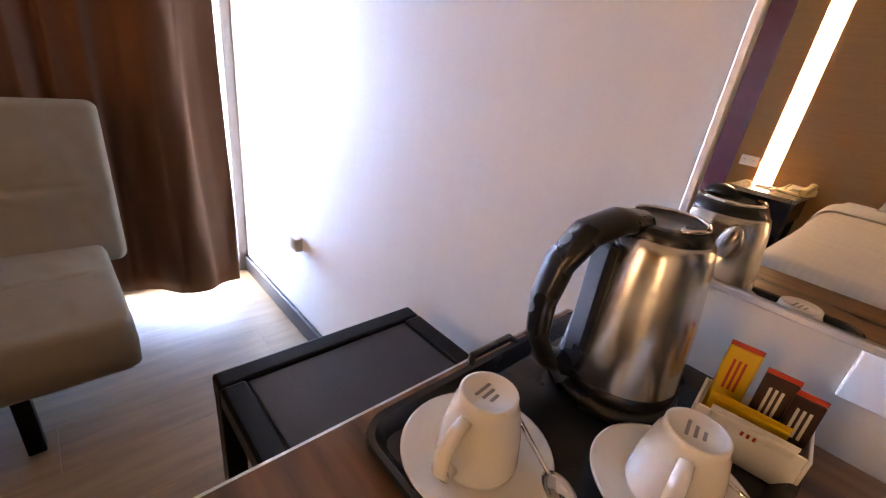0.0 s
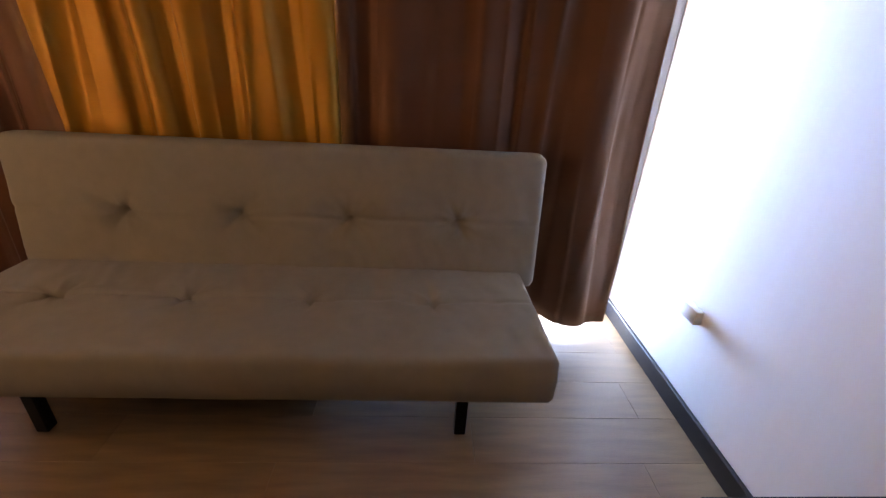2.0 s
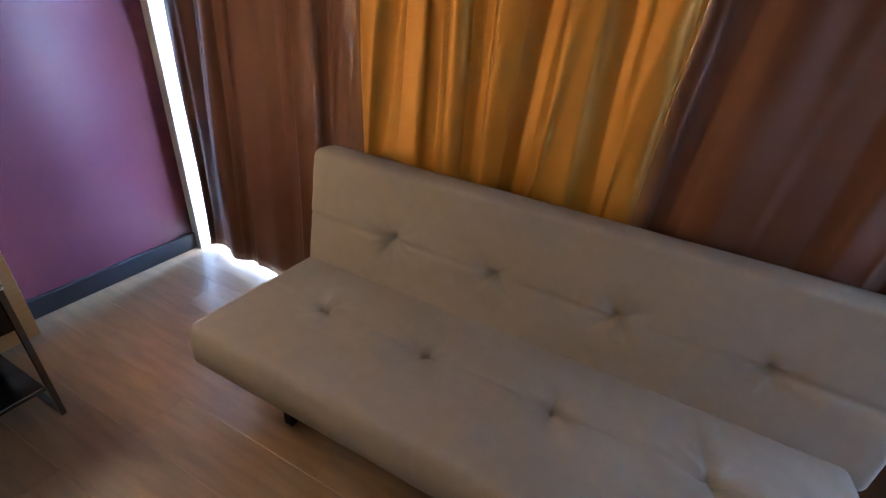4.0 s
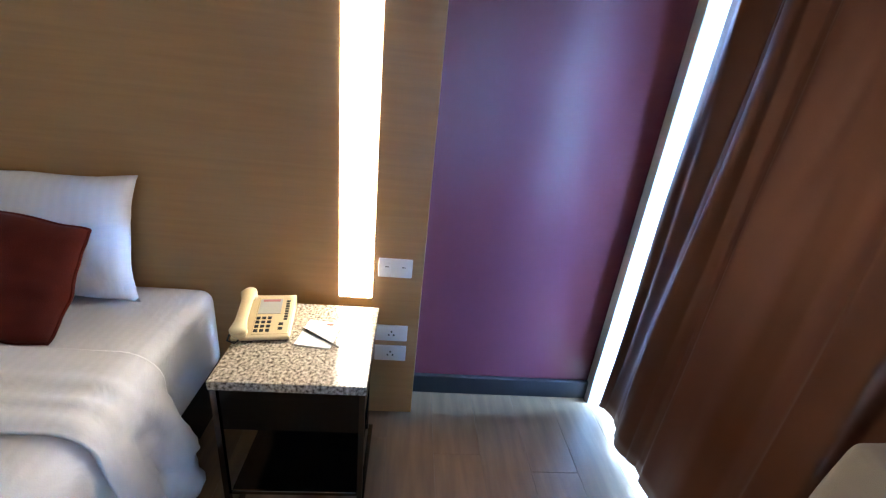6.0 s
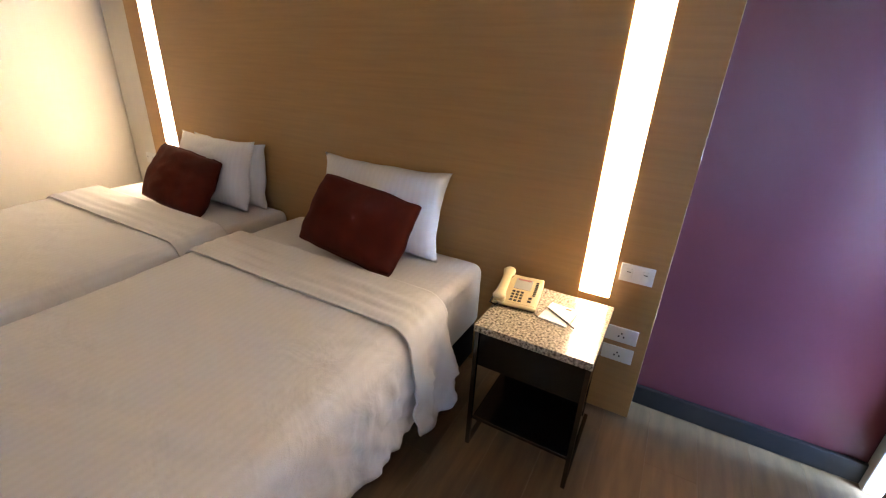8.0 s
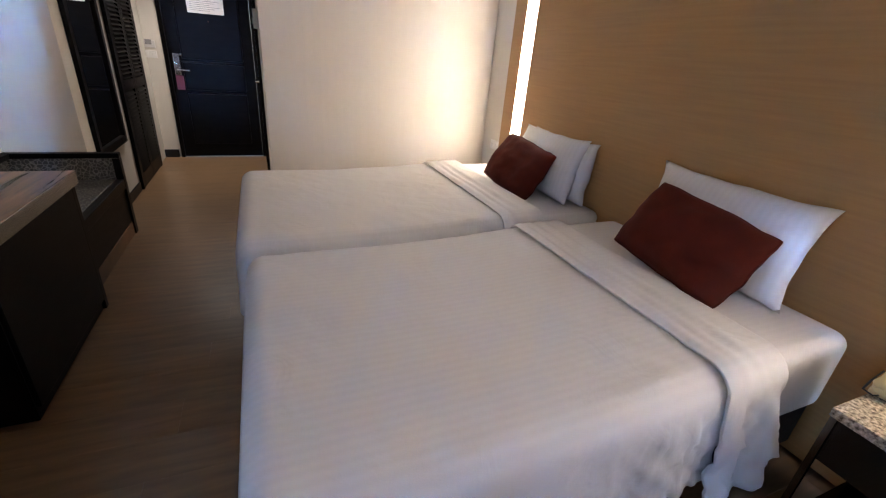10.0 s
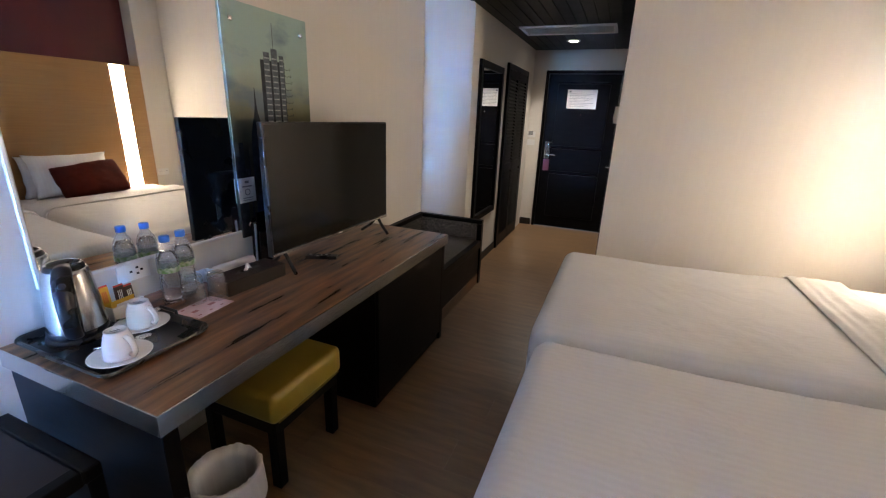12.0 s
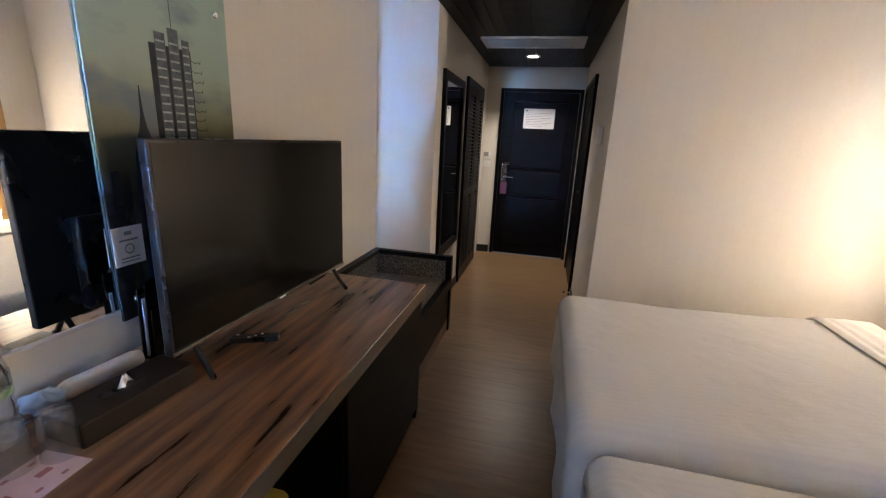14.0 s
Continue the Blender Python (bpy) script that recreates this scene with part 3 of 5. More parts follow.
def pillow_mesh(w, h, t, seed, soft=0.0):
    b = bmesh.new()
    nu, nv = 34, 24
    def half(sgn):
        def f(u, v):
            x, y = u * 2 - 1, v * 2 - 1
            cut = 1 - soft * 0.45 * (x * x * y * y) ** 1.5
            pinch = (1 - 0.06 * (1 - abs(x) ** 3) * abs(y) ** 3) * cut
            pinx = (1 - 0.06 * (1 - abs(y) ** 3) * abs(x) ** 3) * cut
            bulge = max(0.0, (1 - abs(x) ** 2.6)) ** 0.5 * max(0.0, (1 - abs(y) ** 2.6)) ** 0.5
            z = sgn * t / 2 * bulge * (1 + 0.18 * sn(x * 1.8, y * 1.8, seed)) + sgn * 0.007 * bulge * sn(x * 5, y * 5, seed + 4)
            edge = max(abs(x), abs(y)) ** 4
            z += sgn * 0.006 * bulge * edge * sn(x * 14, y * 14, seed + 6)
            z += 0.018 * sn(x * 1.4, y * 1.4, seed + 8)
            return (x * w / 2 * pinx + 0.008 * sn(y * 3, 1, seed), y * h / 2 * pinch + 0.010 * sn(x * 2.4, 2, seed), z)
        return f
    sheet(nu, nv, half(1), b)
    sheet(nu, nv, half(-1), b)
    bmesh.ops.remove_doubles(b, verts=b.verts, dist=0.0008)
    bmesh.ops.recalc_face_normals(b, faces=b.faces)
    return b


def pillow(name, x, y, z, w, h, t, lean, turn, roll, material, seed, label, category, soft=0.0):
    """Stands on its long edge, leaning back towards the headboard; x, y: its middle, z: what it stands on."""
    m = Matrix.Rotation(radians(turn), 4, "Z") @ Matrix.Rotation(radians(90 - lean), 4, "Y").inverted() @ Matrix.Rotation(radians(90 + roll), 4, "Z")
    b = moved(pillow_mesh(w, h, t, seed, soft), m)
    low = min(v.co.z for v in b.verts)
    o = part(name, moved(b, Matrix.Translation((0, 0, -low))), material, None, "", True)
    o.location = (x, y, z)
    if category == "cushion":
        loop = []
        for k in range(97):
            q = k / 24
            px, py = ((q * 2 - 1, -1), (1, q * 2 - 3), (5 - q * 2, 1), (-1, 7 - q * 2))[min(3, int(q))]
            cut = 1 - soft * 0.45 * (px * px * py * py) ** 1.5
            ky = (1 - 0.06 * (1 - abs(px) ** 3) * abs(py) ** 3) * cut
            kx = (1 - 0.06 * (1 - abs(py) ** 3) * abs(px) ** 3) * cut
            loop.append(Matrix.Translation((0, 0, -low)) @ m @ Vector((px * w / 2 * kx + 0.008 * sn(py * 3, 1, seed), py * h / 2 * ky + 0.010 * sn(px * 2.4, 2, seed), 0.018 * sn(px * 1.4, py * 1.4, seed + 8))))
        part("piping", tube(loop, 0.0045, 6), material, o, "corded seam", True)
    return tagged(o, label, category)


def bed(name, x0, x1, y0, y1, top, seed, label, drape):
    d = thing(name, (x0 + x1) / 2, (y0 + y1) / 2, 0, label, "bed", "twin beds")
    L, W = x1 - x0, y1 - y0

    def T(x):
        k = min(1.0, max(0.0, (x + L / 2 - 0.6) / (L - 0.9)))
        return top + 0.045 * k * k * (3 - 2 * k)

    part("base", box(-L / 2 + 0.06, L / 2, -W / 2 + 0.04, W / 2 - 0.04, 0.06, 0.27, 0.01), M_BLACK, d, "black bed base")
    for x in (-L / 2 + 0.15, L / 2 - 0.15):
        for y in (-W / 2 + 0.12, W / 2 - 0.12):
            part("leg", box(x - 0.03, x + 0.03, y - 0.03, y + 0.03, 0, 0.065), M_BLACK, d)
    mb = box(-L / 2 + 0.015, L / 2 - 0.005, -W / 2 + 0.012, W / 2 - 0.012, 0.27, top - 0.008, 0.05, 5)
    bmesh.ops.subdivide_edges(mb, edges=[e for e in mb.edges if e.calc_length() > 0.5], cuts=14, use_grid_fill=True)
    for v in mb.verts:
        if v.co.z > 0.4:
            v.co.z += T(v.co.x) - top + 0.004 * sn(v.co.x * 6, v.co.y * 4, seed + 30)
    part("mattress", mb, M_LINEN, d, "white fitted sheet", True)

    # cover: runs over foot and both sides, folded back near the pillows
    def cover(xa, xb, lift, hem_near, hem_far, hem_foot, nu, seed2, foot=True, messy=0.0):
        r = 0.085

        def f(u, v):
            # v: across from the near side over the top to the far side
            x = xa + (xb - xa) * u
            top = T(x)
            half = W / 2 + lift
            e = x - xa
            dip = 0.0
            if foot and e < 0.07:
                k = 0.07 - math.sqrt(max(0.0, 0.07 ** 2 - (0.07 - e) ** 2))
                dip = k
                half -= 0.6 * k
            straight_n, straight_f, arc = top - r - hem_near, top - r - hem_far, r * math.pi / 2
            flat = 2 * (half - r)
            s = v * (straight_n + arc + flat + arc + straight_f)
            nearness = 0.0
            if s < straight_n:
                y, z, nearness = -half, hem_near + s, 1 - s / straight_n
            elif s < straight_n + arc:
                q = (s - straight_n) / r
                y, z = -half + r - r * math.cos(q), top - r + r * math.sin(q)
            elif s < straight_n + arc + flat:
                y, z = -half + r + (s - straight_n - arc), top
            elif s < straight_n + 2 * arc + flat:
                q = (s - straight_n - arc - flat) / r
                y, z = half - r + r * math.sin(q), top - r + r * math.cos(q)
            else:
                q = s - straight_n - 2 * arc - flat
                y, z, nearness = half, top - r - q, q / straight_f
            z -= dip * min(1.0, max(0.0, (z - 0.3) / 0.2))
            wr = nearness ** 0.8
            side = -1 if y < 0 else 1
            head = min(1.0, max(0.0, (x + 0.2) / 0.6))
            fold = 0.016 * wr * math.sin(x * 15 + 3 * sn(x * 3, 0, seed2)) + (0.016 + 0.020 * head) * wr * sn(x * 9 + z * 4, z * 5, seed2) + 0.018 * head * wr * sn(x * 22 + z * 9, z * 8, seed2 + 3) + 0.010 * head * math.sqrt(wr) * (1 - abs(sn(x * 11 + z * 7, z * 6, seed2 + 13)) * 4)
            fold += 0.010 * head * sn(x * 13 - 6 * z, z * 9, seed2 + 7) * min(1.0, wr * 4)
            if side < 0:
                fold += (0.45 if messy else 1.0) * head * min(1.0, wr * 2.5) * (0.034 * max(0.0, 1 - 5 * abs(sn(x * 7 + z * 8, z * 5 - x * 3, seed2 + 31))) + 0.018 * max(0.0, 1 - 5 * abs(sn(x * 13 - z * 9, z * 8, seed2 + 37))))
            if messy:
                q = min(1.0, wr * 3)
                fold += messy * (0.016 * q * math.sin(x * 42 + 2.2 * sn(x * 4, z * 3, seed2)) + 0.022 * q * sn(x * 16 - z * 7, z * 4, seed2 + 21))
            y += side * (0.012 * wr + fold * 0.8 + (0.02 + 0.03 * messy) * wr * wr)
            z += lift + 0.004 * sn(x * 4, y * 4, seed2) + 0.0022 * sn(x * 15 + y * 6, y * 9, seed2 + 2) + 0.003 * (1 if y < 0 else 0.3) * max(0, x) * sn(x * 18 + y * 14, y * 5, seed2 + 4)
            z += 0.004 * wr * sn(x * 20, 2, seed2)
            if messy and nearness == 0.0:
                e2 = x - xa + 0.012 * sn(y * 2.3, 4.0, seed2)
                z += 0.007 * math.exp(-((e2 - 0.030) / 0.018) ** 2) + 0.005 * math.exp(-((e2 - 0.085) / 0.016) ** 2) + 0.004 * math.exp(-((e2 - 0.150) / 0.020) ** 2)
            return (x, y, z)

        return sheet(nu, 96, f)

    b = cover(-L / 2 - 0.012, L / 2 - 0.66, 0.008, drape, 0.20, 0.2, 130, seed)
    # foot flap
    half = W / 2 + 0.008 - 0.042

    def flap(u, v):
        y = (u * 2 - 1) * half
        z = 0.20 + (top + 0.008 - 0.07 - 0.20) * v
        x = -L / 2 - 0.012
        w = 1 - v
        e = half - abs(y)
        if e < 0.05:
            x += 0.03 * (1 - e / 0.05) ** 2
            y += math.copysign(0.03 * (1 - e / 0.05) * w, y)
        x -= 0.012 * w + 0.010 * w * math.sin(y * 12 + seed) + 0.006 * w * sn(y * 9, z * 6, seed)
        side = abs(y) / half
        if side > 0.97:
            z -= 0.06 * (side - 0.97) / 0.03 * v
        return (x, y, z + 0.003 * w * sn(y * 5, z * 5, seed))

    sheet(60, 24, flap, b)
    cv = part("duvet_cover", b, M_LINEN, d, "white striped cotton cover tucked over the foot", True)
    sm = cv.modifiers.new("thick", "SOLIDIFY")
    sm.thickness, sm.offset = 0.008, 1
    b = cover(L / 2 - 0.70, L / 2 - 0.44, 0.018, drape - 0.06, 0.24, 0.2, 60, seed + 5, False, 1.0)
    fb = part("folded_edge", b, M_LINEN, d, "turned-back edge of the cover", True)
    sm = fb.modifiers.new("thick", "SOLIDIFY")
    sm.thickness, sm.offset = 0.010, 1
    return d


bed("bed", 1.475, 3.437, 1.73, 2.95, 0.56, 3.0, "single bed made up in white beside the bedside table", 0.22)
bed("bed", 1.43, 3.437, 3.03, 4.34, 0.56, 21.0, "single bed made up in white beside the cream wall", 0.24)
pillow("pillow", 3.345, 2.30, 0.592, 0.73, 0.408, 0.17, 14, 0, 0, M_LINEN, 2.0, "plump white pillow leaning on the oak headboard", "pillow", -0.06)
pillow("cushion", 3.15, 2.275, 0.602, 0.60, 0.365, 0.15, 36, 2, -7, M_CUSHION, 9.0, "rust red velvet cushion leaning on a white pillow", "cushion", 0.22)
pillow("pillow", 3.370, 3.47, 0.592, 0.66, 0.38, 0.15, 7, 0, 0, M_LINEN, 15.0, "white pillow leaning on the oak headboard", "pillow", -0.06)
pillow("pillow", 3.300, 3.51, 0.592, 0.66, 0.40, 0.17, 13, 0, 0, M_LINEN, 18.0, "white pillow leaning on another pillow", "pillow", -0.06)
pillow("cushion", 3.13, 3.58, 0.590, 0.59, 0.37, 0.15, 32, 3, -6, M_CUSHION, 25.0, "rust red velvet cushion leaning on white pillows", "cushion", 0.22)


def bedside_table():
    t = thing("bedside_table", 3.16, 1.36, 0, "bedside table with a speckled granite top and black drawer", "bedside table")
    a, b = 0.21, 0.212
    part("top", box(-a, a, -b, b, 0.552, 0.582, 0.003), M_GRANITE, t, "speckled brown granite top")
    part("drawer", box(-a + 0.012, a, -b + 0.01, b - 0.01, 0.40, 0.551, 0.003), M_BLACKGLOSS, t, "black lacquered drawer")
    for y in (-b + 0.012, b - 0.012):
        part("leg", box(-a + 0.004, -a + 0.02, y - 0.008, y + 0.008, 0.0, 0.551), M_DARKCHROME, t, "dark chrome leg")
        part("runner", box(-a + 0.021, a, y - 0.008, y + 0.008, 0.0, 0.016), M_DARKCHROME, t, "dark chrome floor runner")
    part("shelf", box(-a + 0.020, a - 0.031, -b + 0.022, b - 0.022, 0.125, 0.145), M_BLACKGLOSS, t, "glossy black shelf")
    part("strip", box(-a + 0.012, -a + 0.0195, -b + 0.022, b - 0.022, 0.132, 0.147, 0.002), M_DARKCHROME, t, "chrome strip")
    part("back", box(a - 0.03, a, -b + 0.022, b - 0.022, 0.021, 0.399), M_BLACKGLOSS, t)


bedside_table()


def entrance_door():
    d = thing("door_1", 1.115, YD, 0, "closed black panelled entrance door", "door", kind="structure")
    m = Matrix.Translation((-1.115, -YD, 0))
    part("frame", moved(box(0.62, 0.66, YD - 0.02, YD + 0.06, 0, 2.09, 0.003), m), M_BLACK, d)
    part("frame", moved(box(1.56, 1.60, YD - 0.02, YD + 0.06, 0, 2.09, 0.003), m), M_BLACK, d)
    part("frame", moved(box(0.66, 1.56, YD - 0.02, YD + 0.06, 2.05, 2.09, 0.003), m), M_BLACK, d)
    leaf = part("leaf", moved(box(0.662, 1.558, YD + 0.012, YD + 0.055, 0.008, 2.048, 0.002), m), M_BLACK, d)
    for z0, z1 in ((0.16, 0.76), (0.80, 1.10), (1.14, 1.93)):
        part("panel", moved(box(0.79, 1.44, YD - 0.001, YD + 0.013, z0, z1, 0.012, 3), m), M_BLACK, leaf)
        part("moulding", moved(box(0.78, 1.45, YD - 0.004, YD + 0.012, z1 + 0.004, z1 + 0.018, 0.004), m), M_BLACKGLOSS, leaf)
    lock = part("lock_plate", moved(box(0.70, 0.77, YD - 0.012, YD + 0.012, 0.96, 1.19, 0.006), m), M_STEEL, leaf, "steel electronic lock")
    part("handle", moved(tube([(0.735, YD - 0.01, 1.02), (0.735, YD - 0.05, 1.02), (0.76, YD - 0.055, 1.02), (0.86, YD - 0.055, 1.015)], 0.009, 10), m), M_CHROME, lock)
    part("latch_knob", moved(box(0.705, 0.80, YD - 0.028, YD - 0.012, 1.17, 1.195, 0.004), m), M_CHROME, lock)
    part("door_hanger", moved(box(0.70, 0.78, YD - 0.018, YD - 0.014, 0.80, 0.955, 0.001, 1), m), M_TAG, leaf, "purple printed door hanger card")
    pp = part("notice", moved(box(0.92, 1.29, YD - 0.008, YD - 0.003, 1.625, 1.86, 0.001, 1), m), M_PAPER, leaf, "white printed notice")
    for k in range(9):
        part("print", moved(box(0.95, 1.25 - 0.05 * (k % 3), YD - 0.0092, YD - 0.0078, 1.805 - 0.019 * k, 1.809 - 0.019 * k), m), M_GREYINK, pp)
    part("print", moved(box(0.94, 0.965, YD - 0.0092, YD - 0.0078, 1.825, 1.845), m), M_GREYINK, pp)
    part("peephole", moved(lathe([(0, 0.004), (0.008, 0.004), (0.010, 0)], 16), m @ Matrix.Translation((1.115, YD - 0.004, 1.55)) @ Matrix.Rotation(radians(90), 4, "X")), M_CHROME, leaf)


M_TAG = mat("purple_card", (0.20, 0.06, 0.12), 0.5, var=0.1)
M_GREYINK = mat("grey_ink", (0.25, 0.25, 0.25), 0.7, var=0.1)
entrance_door()


def passage_mirror():
    t = thing("passage_mirror", XC, 5.335, 0, "tall mirror in a black wooden frame", "mirror")
    m = Matrix.Translation((-XC, -5.335, 0))
    y0, y1, z0, z1 = 4.965, 5.705, 0.50, 1.955
    for a in ((y0, y0 + 0.06, z0, z1), (y1 - 0.06, y1, z0, z1), (y0 + 0.06, y1 - 0.06, z0, z0 + 0.06), (y0 + 0.06, y1 - 0.06, z1 - 0.06, z1)):
        part("frame", moved(box(XC + 0.001, XC + 0.03, *a, 0.004), m), M_BLACK, t)
    part("glass", moved(box(XC + 0.001, XC + 0.012, y0 + 0.06, y1 - 0.06, z0 + 0.06, z1 - 0.06), m), M_MIRROR, t)


passage_mirror()


def wardrobe():
    t = thing("door_2", XC, 6.385, 0, "black louvred wardrobe doors in the entrance passage", "wardrobe door", kind="structure")
    m = Matrix.Translation((-XC, -6.385, 0))
    y0, y1, z1 = 5.895, 6.875, 2.03
    for a in ((y0, y0 + 0.04, 0, z1), (y1 - 0.04, y1, 0, z1), (y0 + 0.04, y1 - 0.04, z1 - 0.05, z1)):
        part("frame", moved(box(XC + 0.001, XC + 0.03, *a, 0.003), m), M_BLACK, t)
    mid = (y0 + y1) / 2
    for a, b in ((y0 + 0.042, mid - 0.002), (mid + 0.002, y1 - 0.042)):
        leaf = part("leaf", moved(box(XC + 0.001, XC + 0.004, a, b, 0.01, z1 - 0.052), m), M_BLACK, t)
        for q in ((a, a + 0.05, 0.01, z1 - 0.052), (b - 0.05, b, 0.01, z1 - 0.052), (a + 0.05, b - 0.05, 0.01, 0.14), (a + 0.05, b - 0.05, 0.88, 0.97), (a + 0.05, b - 0.05, z1 - 0.14, z1 - 0.052)):
            part("stile", moved(box(XC + 0.005, XC + 0.028, *q, 0.002, 1), m), M_BLACK, leaf)
        for lo, hi in ((0.15, 0.87), (0.98, z1 - 0.15)):
            n = int((hi - lo) / 0.035)
            sl = mesh_of(moved(box(-0.018, 0.018, a + 0.05, b - 0.05, -0.0035, 0.0035), Matrix.Translation((0, -6.385, 0)) @ Matrix.Rotation(radians(40), 4, "Y")), "slat", M_BLACK)
            for k in range(n):
                o = new("slat", sl)
                o.parent = leaf
                o.location = (0.017, 0, lo + 0.017 + k * (hi - lo) / n)


wardrobe()


def bathroom_door():
    t = thing("door_3", XB, 6.42, 0, "black bathroom door in the entrance passage", "door", kind="structure")
    m = Matrix.Translation((-XB, -6.42, 0))
    y0, y1 = 5.92, 6.95
    for a in ((y0, y0 + 0.05, 0, 2.07), (y1 - 0.05, y1, 0, 2.07), (y0 + 0.05, y1 - 0.05, 2.02, 2.07)):
        part("frame", moved(box(XB - 0.028, XB - 0.001, *a, 0.003), m), M_BLACK, t)
    leaf = part("leaf", moved(box(XB - 0.012, XB - 0.001, y0 + 0.052, y1 - 0.052, 0.01, 2.018, 0.002), m), M_BLACK, t)
    part("handle", moved(tube([(XB - 0.01, 6.05, 1.02), (XB - 0.06, 6.05, 1.02), (XB - 0.065, 6.08, 1.02), (XB - 0.065, 6.16, 1.02)], 0.009, 10), m), M_CHROME, leaf)


bathroom_door()


def passage_lamp():
    t = thing("ceiling_lamp", 1.0, 6.6, HC, "small round downlight in the boarded ceiling", "ceiling lamp")
    part("rim", lathe([(0.05, 0.002), (0.075, 0.0), (0.078, -0.008), (0.06, -0.014), (0.052, -0.010), (0.05, 0.002)], 32), M_WHITE, t, "", True)
    part("lens", lathe([(0, -0.008), (0.05, -0.008), (0.05, 0.0)], 32), M_DOWN, t, "lit lens")
    v = thing("air_vent", 1.025, 5.95, HC, "white slatted air conditioning grille in the ceiling", "air vent")
    for a in ((-0.45, 0.45, -0.21, -0.18), (-0.45, 0.45, 0.18, 0.21), (-0.45, -0.42, -0.18, 0.18), (0.42, 0.45, -0.18, 0.18)):
        part("frame", box(*a, -0.016, -0.001, 0.002, 1), M_WHITE, v)
    part("backing", box(-0.42, 0.42, -0.18, 0.18, -0.004, -0.001), M_SKIRT, v)
    for k in range(11):
        y = -0.16 + k * 0.032
        part("slat", moved(box(-0.42, 0.42, -0.012, 0.012, -0.001, 0.001), Matrix.Translation((0, y, -0.009)) @ Matrix.Rotation(radians(25), 4, "X")), M_WHITE, v)


passage_lamp()

# ---- on and by the desk ----
ZD = 0.746


def tray():
    t = thing("serving_tray", 0.245, 1.965, ZD, "black plastic serving tray on the desk", "tray")
    a, b, r = 0.232, 0.172, 0.04
    prof = [(0, 0.004, -0.03), (1, 0.004, -0.022), (1, 0.020, -0.008), (1, 0.022, 0.0), (1, 0.016, 0.002), (1, 0.0, -0.014), (0, 0.0, -0.02)]
    bm = bmesh.new()
    rings = []
    for k, z, off in prof:
        ring = []
        for q in range(32):
            cx = (a - r) * (1 if q // 8 in (0, 3) else -1)
            cy = (b - r) * (1 if q // 8 in (0, 1) else -1)
            ang = (q // 8) * math.pi / 2 + (q % 8) / 7 * math.pi / 2
            ring.append(bm.verts.new((cx + (r + off) * math.cos(ang), cy + (r + off) * math.sin(ang), z)))
        rings.append(ring)
    for p, q in zip(rings, rings[1:]):
        for i in range(32):
            bm.faces.new((p[i], p[(i + 1) % 32], q[(i + 1) % 32], q[i]))
    bm.faces.new(rings[0])
    bm.faces.new(rings[-1][::-1])
    bmesh.ops.recalc_face_normals(bm, faces=bm.faces)
    part("body", bm, M_DARKPLASTIC, t)
    for y in (-0.172, 0.172):
        part("grip", tube([(-0.05, y, 0.018), (-0.04, y * 1.04, 0.026), (0.04, y * 1.04, 0.026), (0.05, y, 0.018)], 0.006, 8), M_DARKPLASTIC, t)


tray()
ZT = ZD + 0.0045


def kettle():
    k = thing("electric_kettle", 0.135, 1.92, ZT, "brushed steel electric kettle with a black handle", "kettle", rz=-31)
    k.scale = (1.06, 1.06, 1.10)
    part("power_base", lathe([(0, 0.0), (0.078, 0.0), (0.082, 0.006), (0.080, 0.014), (0.072, 0.018), (0, 0.018)], 48), M_DARKPLASTIC, k, "black power base", True)
    part("body", lathe([(0, 0.019), (0.070, 0.019), (0.074, 0.022), (0.0745, 0.030), (0.067, 0.12), (0.058, 0.196), (0.0545, 0.210), (0.052, 0.2125), (0, 0.2125)], 56), M_STEEL, k, "brushed steel body", True)
    part("base_ring", lathe([(0.0745, 0.0185), (0.0758, 0.021), (0.0758, 0.034), (0.0742, 0.036)], 56), M_DARKPLASTIC, k, "", True)
    lid = part("lid", lathe([(0.0505, 0.2126), (0.0500, 0.217), (0.046, 0.224), (0.038, 0.2265), (0.030, 0.222), (0.014, 0.221), (0, 0.221)], 48), M_DARKPLASTIC, k, "black lid", True)
    part("lid_rim", moved(tube([(0.041 * math.cos(q), 0.041 * math.sin(q), 0.2275) for q in [0.30 * j + 1.2 for j in range(14)]], 0.0030, 8), Matrix.Identity(4)), M_CHROME, lid, "", True)
    pts = [(0.030, 0, 0.222), (0.062, 0, 0.222), (0.096, 0, 0.206), (0.119, 0, 0.172), (0.128, 0, 0.125), (0.124, 0, 0.080), (0.108, 0, 0.048), (0.080, 0, 0.036)]
    part("handle", tube(pts, [0.012, 0.014, 0.015, 0.0145, 0.0135, 0.0125, 0.012, 0.013], 16, 1.65), M_DARKPLASTIC, k, "black curved handle", True)
    part("handle_strip", box(0.060, 0.0735, -0.020, 0.020, 0.036, 0.200, 0.006), M_DARKPLASTIC, k)
    part("switch", moved(lathe([(0, 0.004), (0.008, 0.004), (0.010, 0.0)], 18), Matrix.Translation((0.117, 0, 0.196)) @ Matrix.Rotation(radians(48), 4, "Y")), M_SKIRT, k)
    part("spout", moved(lathe([(0.020, 0), (0.016, 0.022), (0.006, 0.040), (0, 0.042)], 20), Matrix.Translation((-0.046, 0, 0.168)) @ Matrix.Rotation(radians(-28), 4, "Y")), M_STEEL, k, "", True)


kettle()


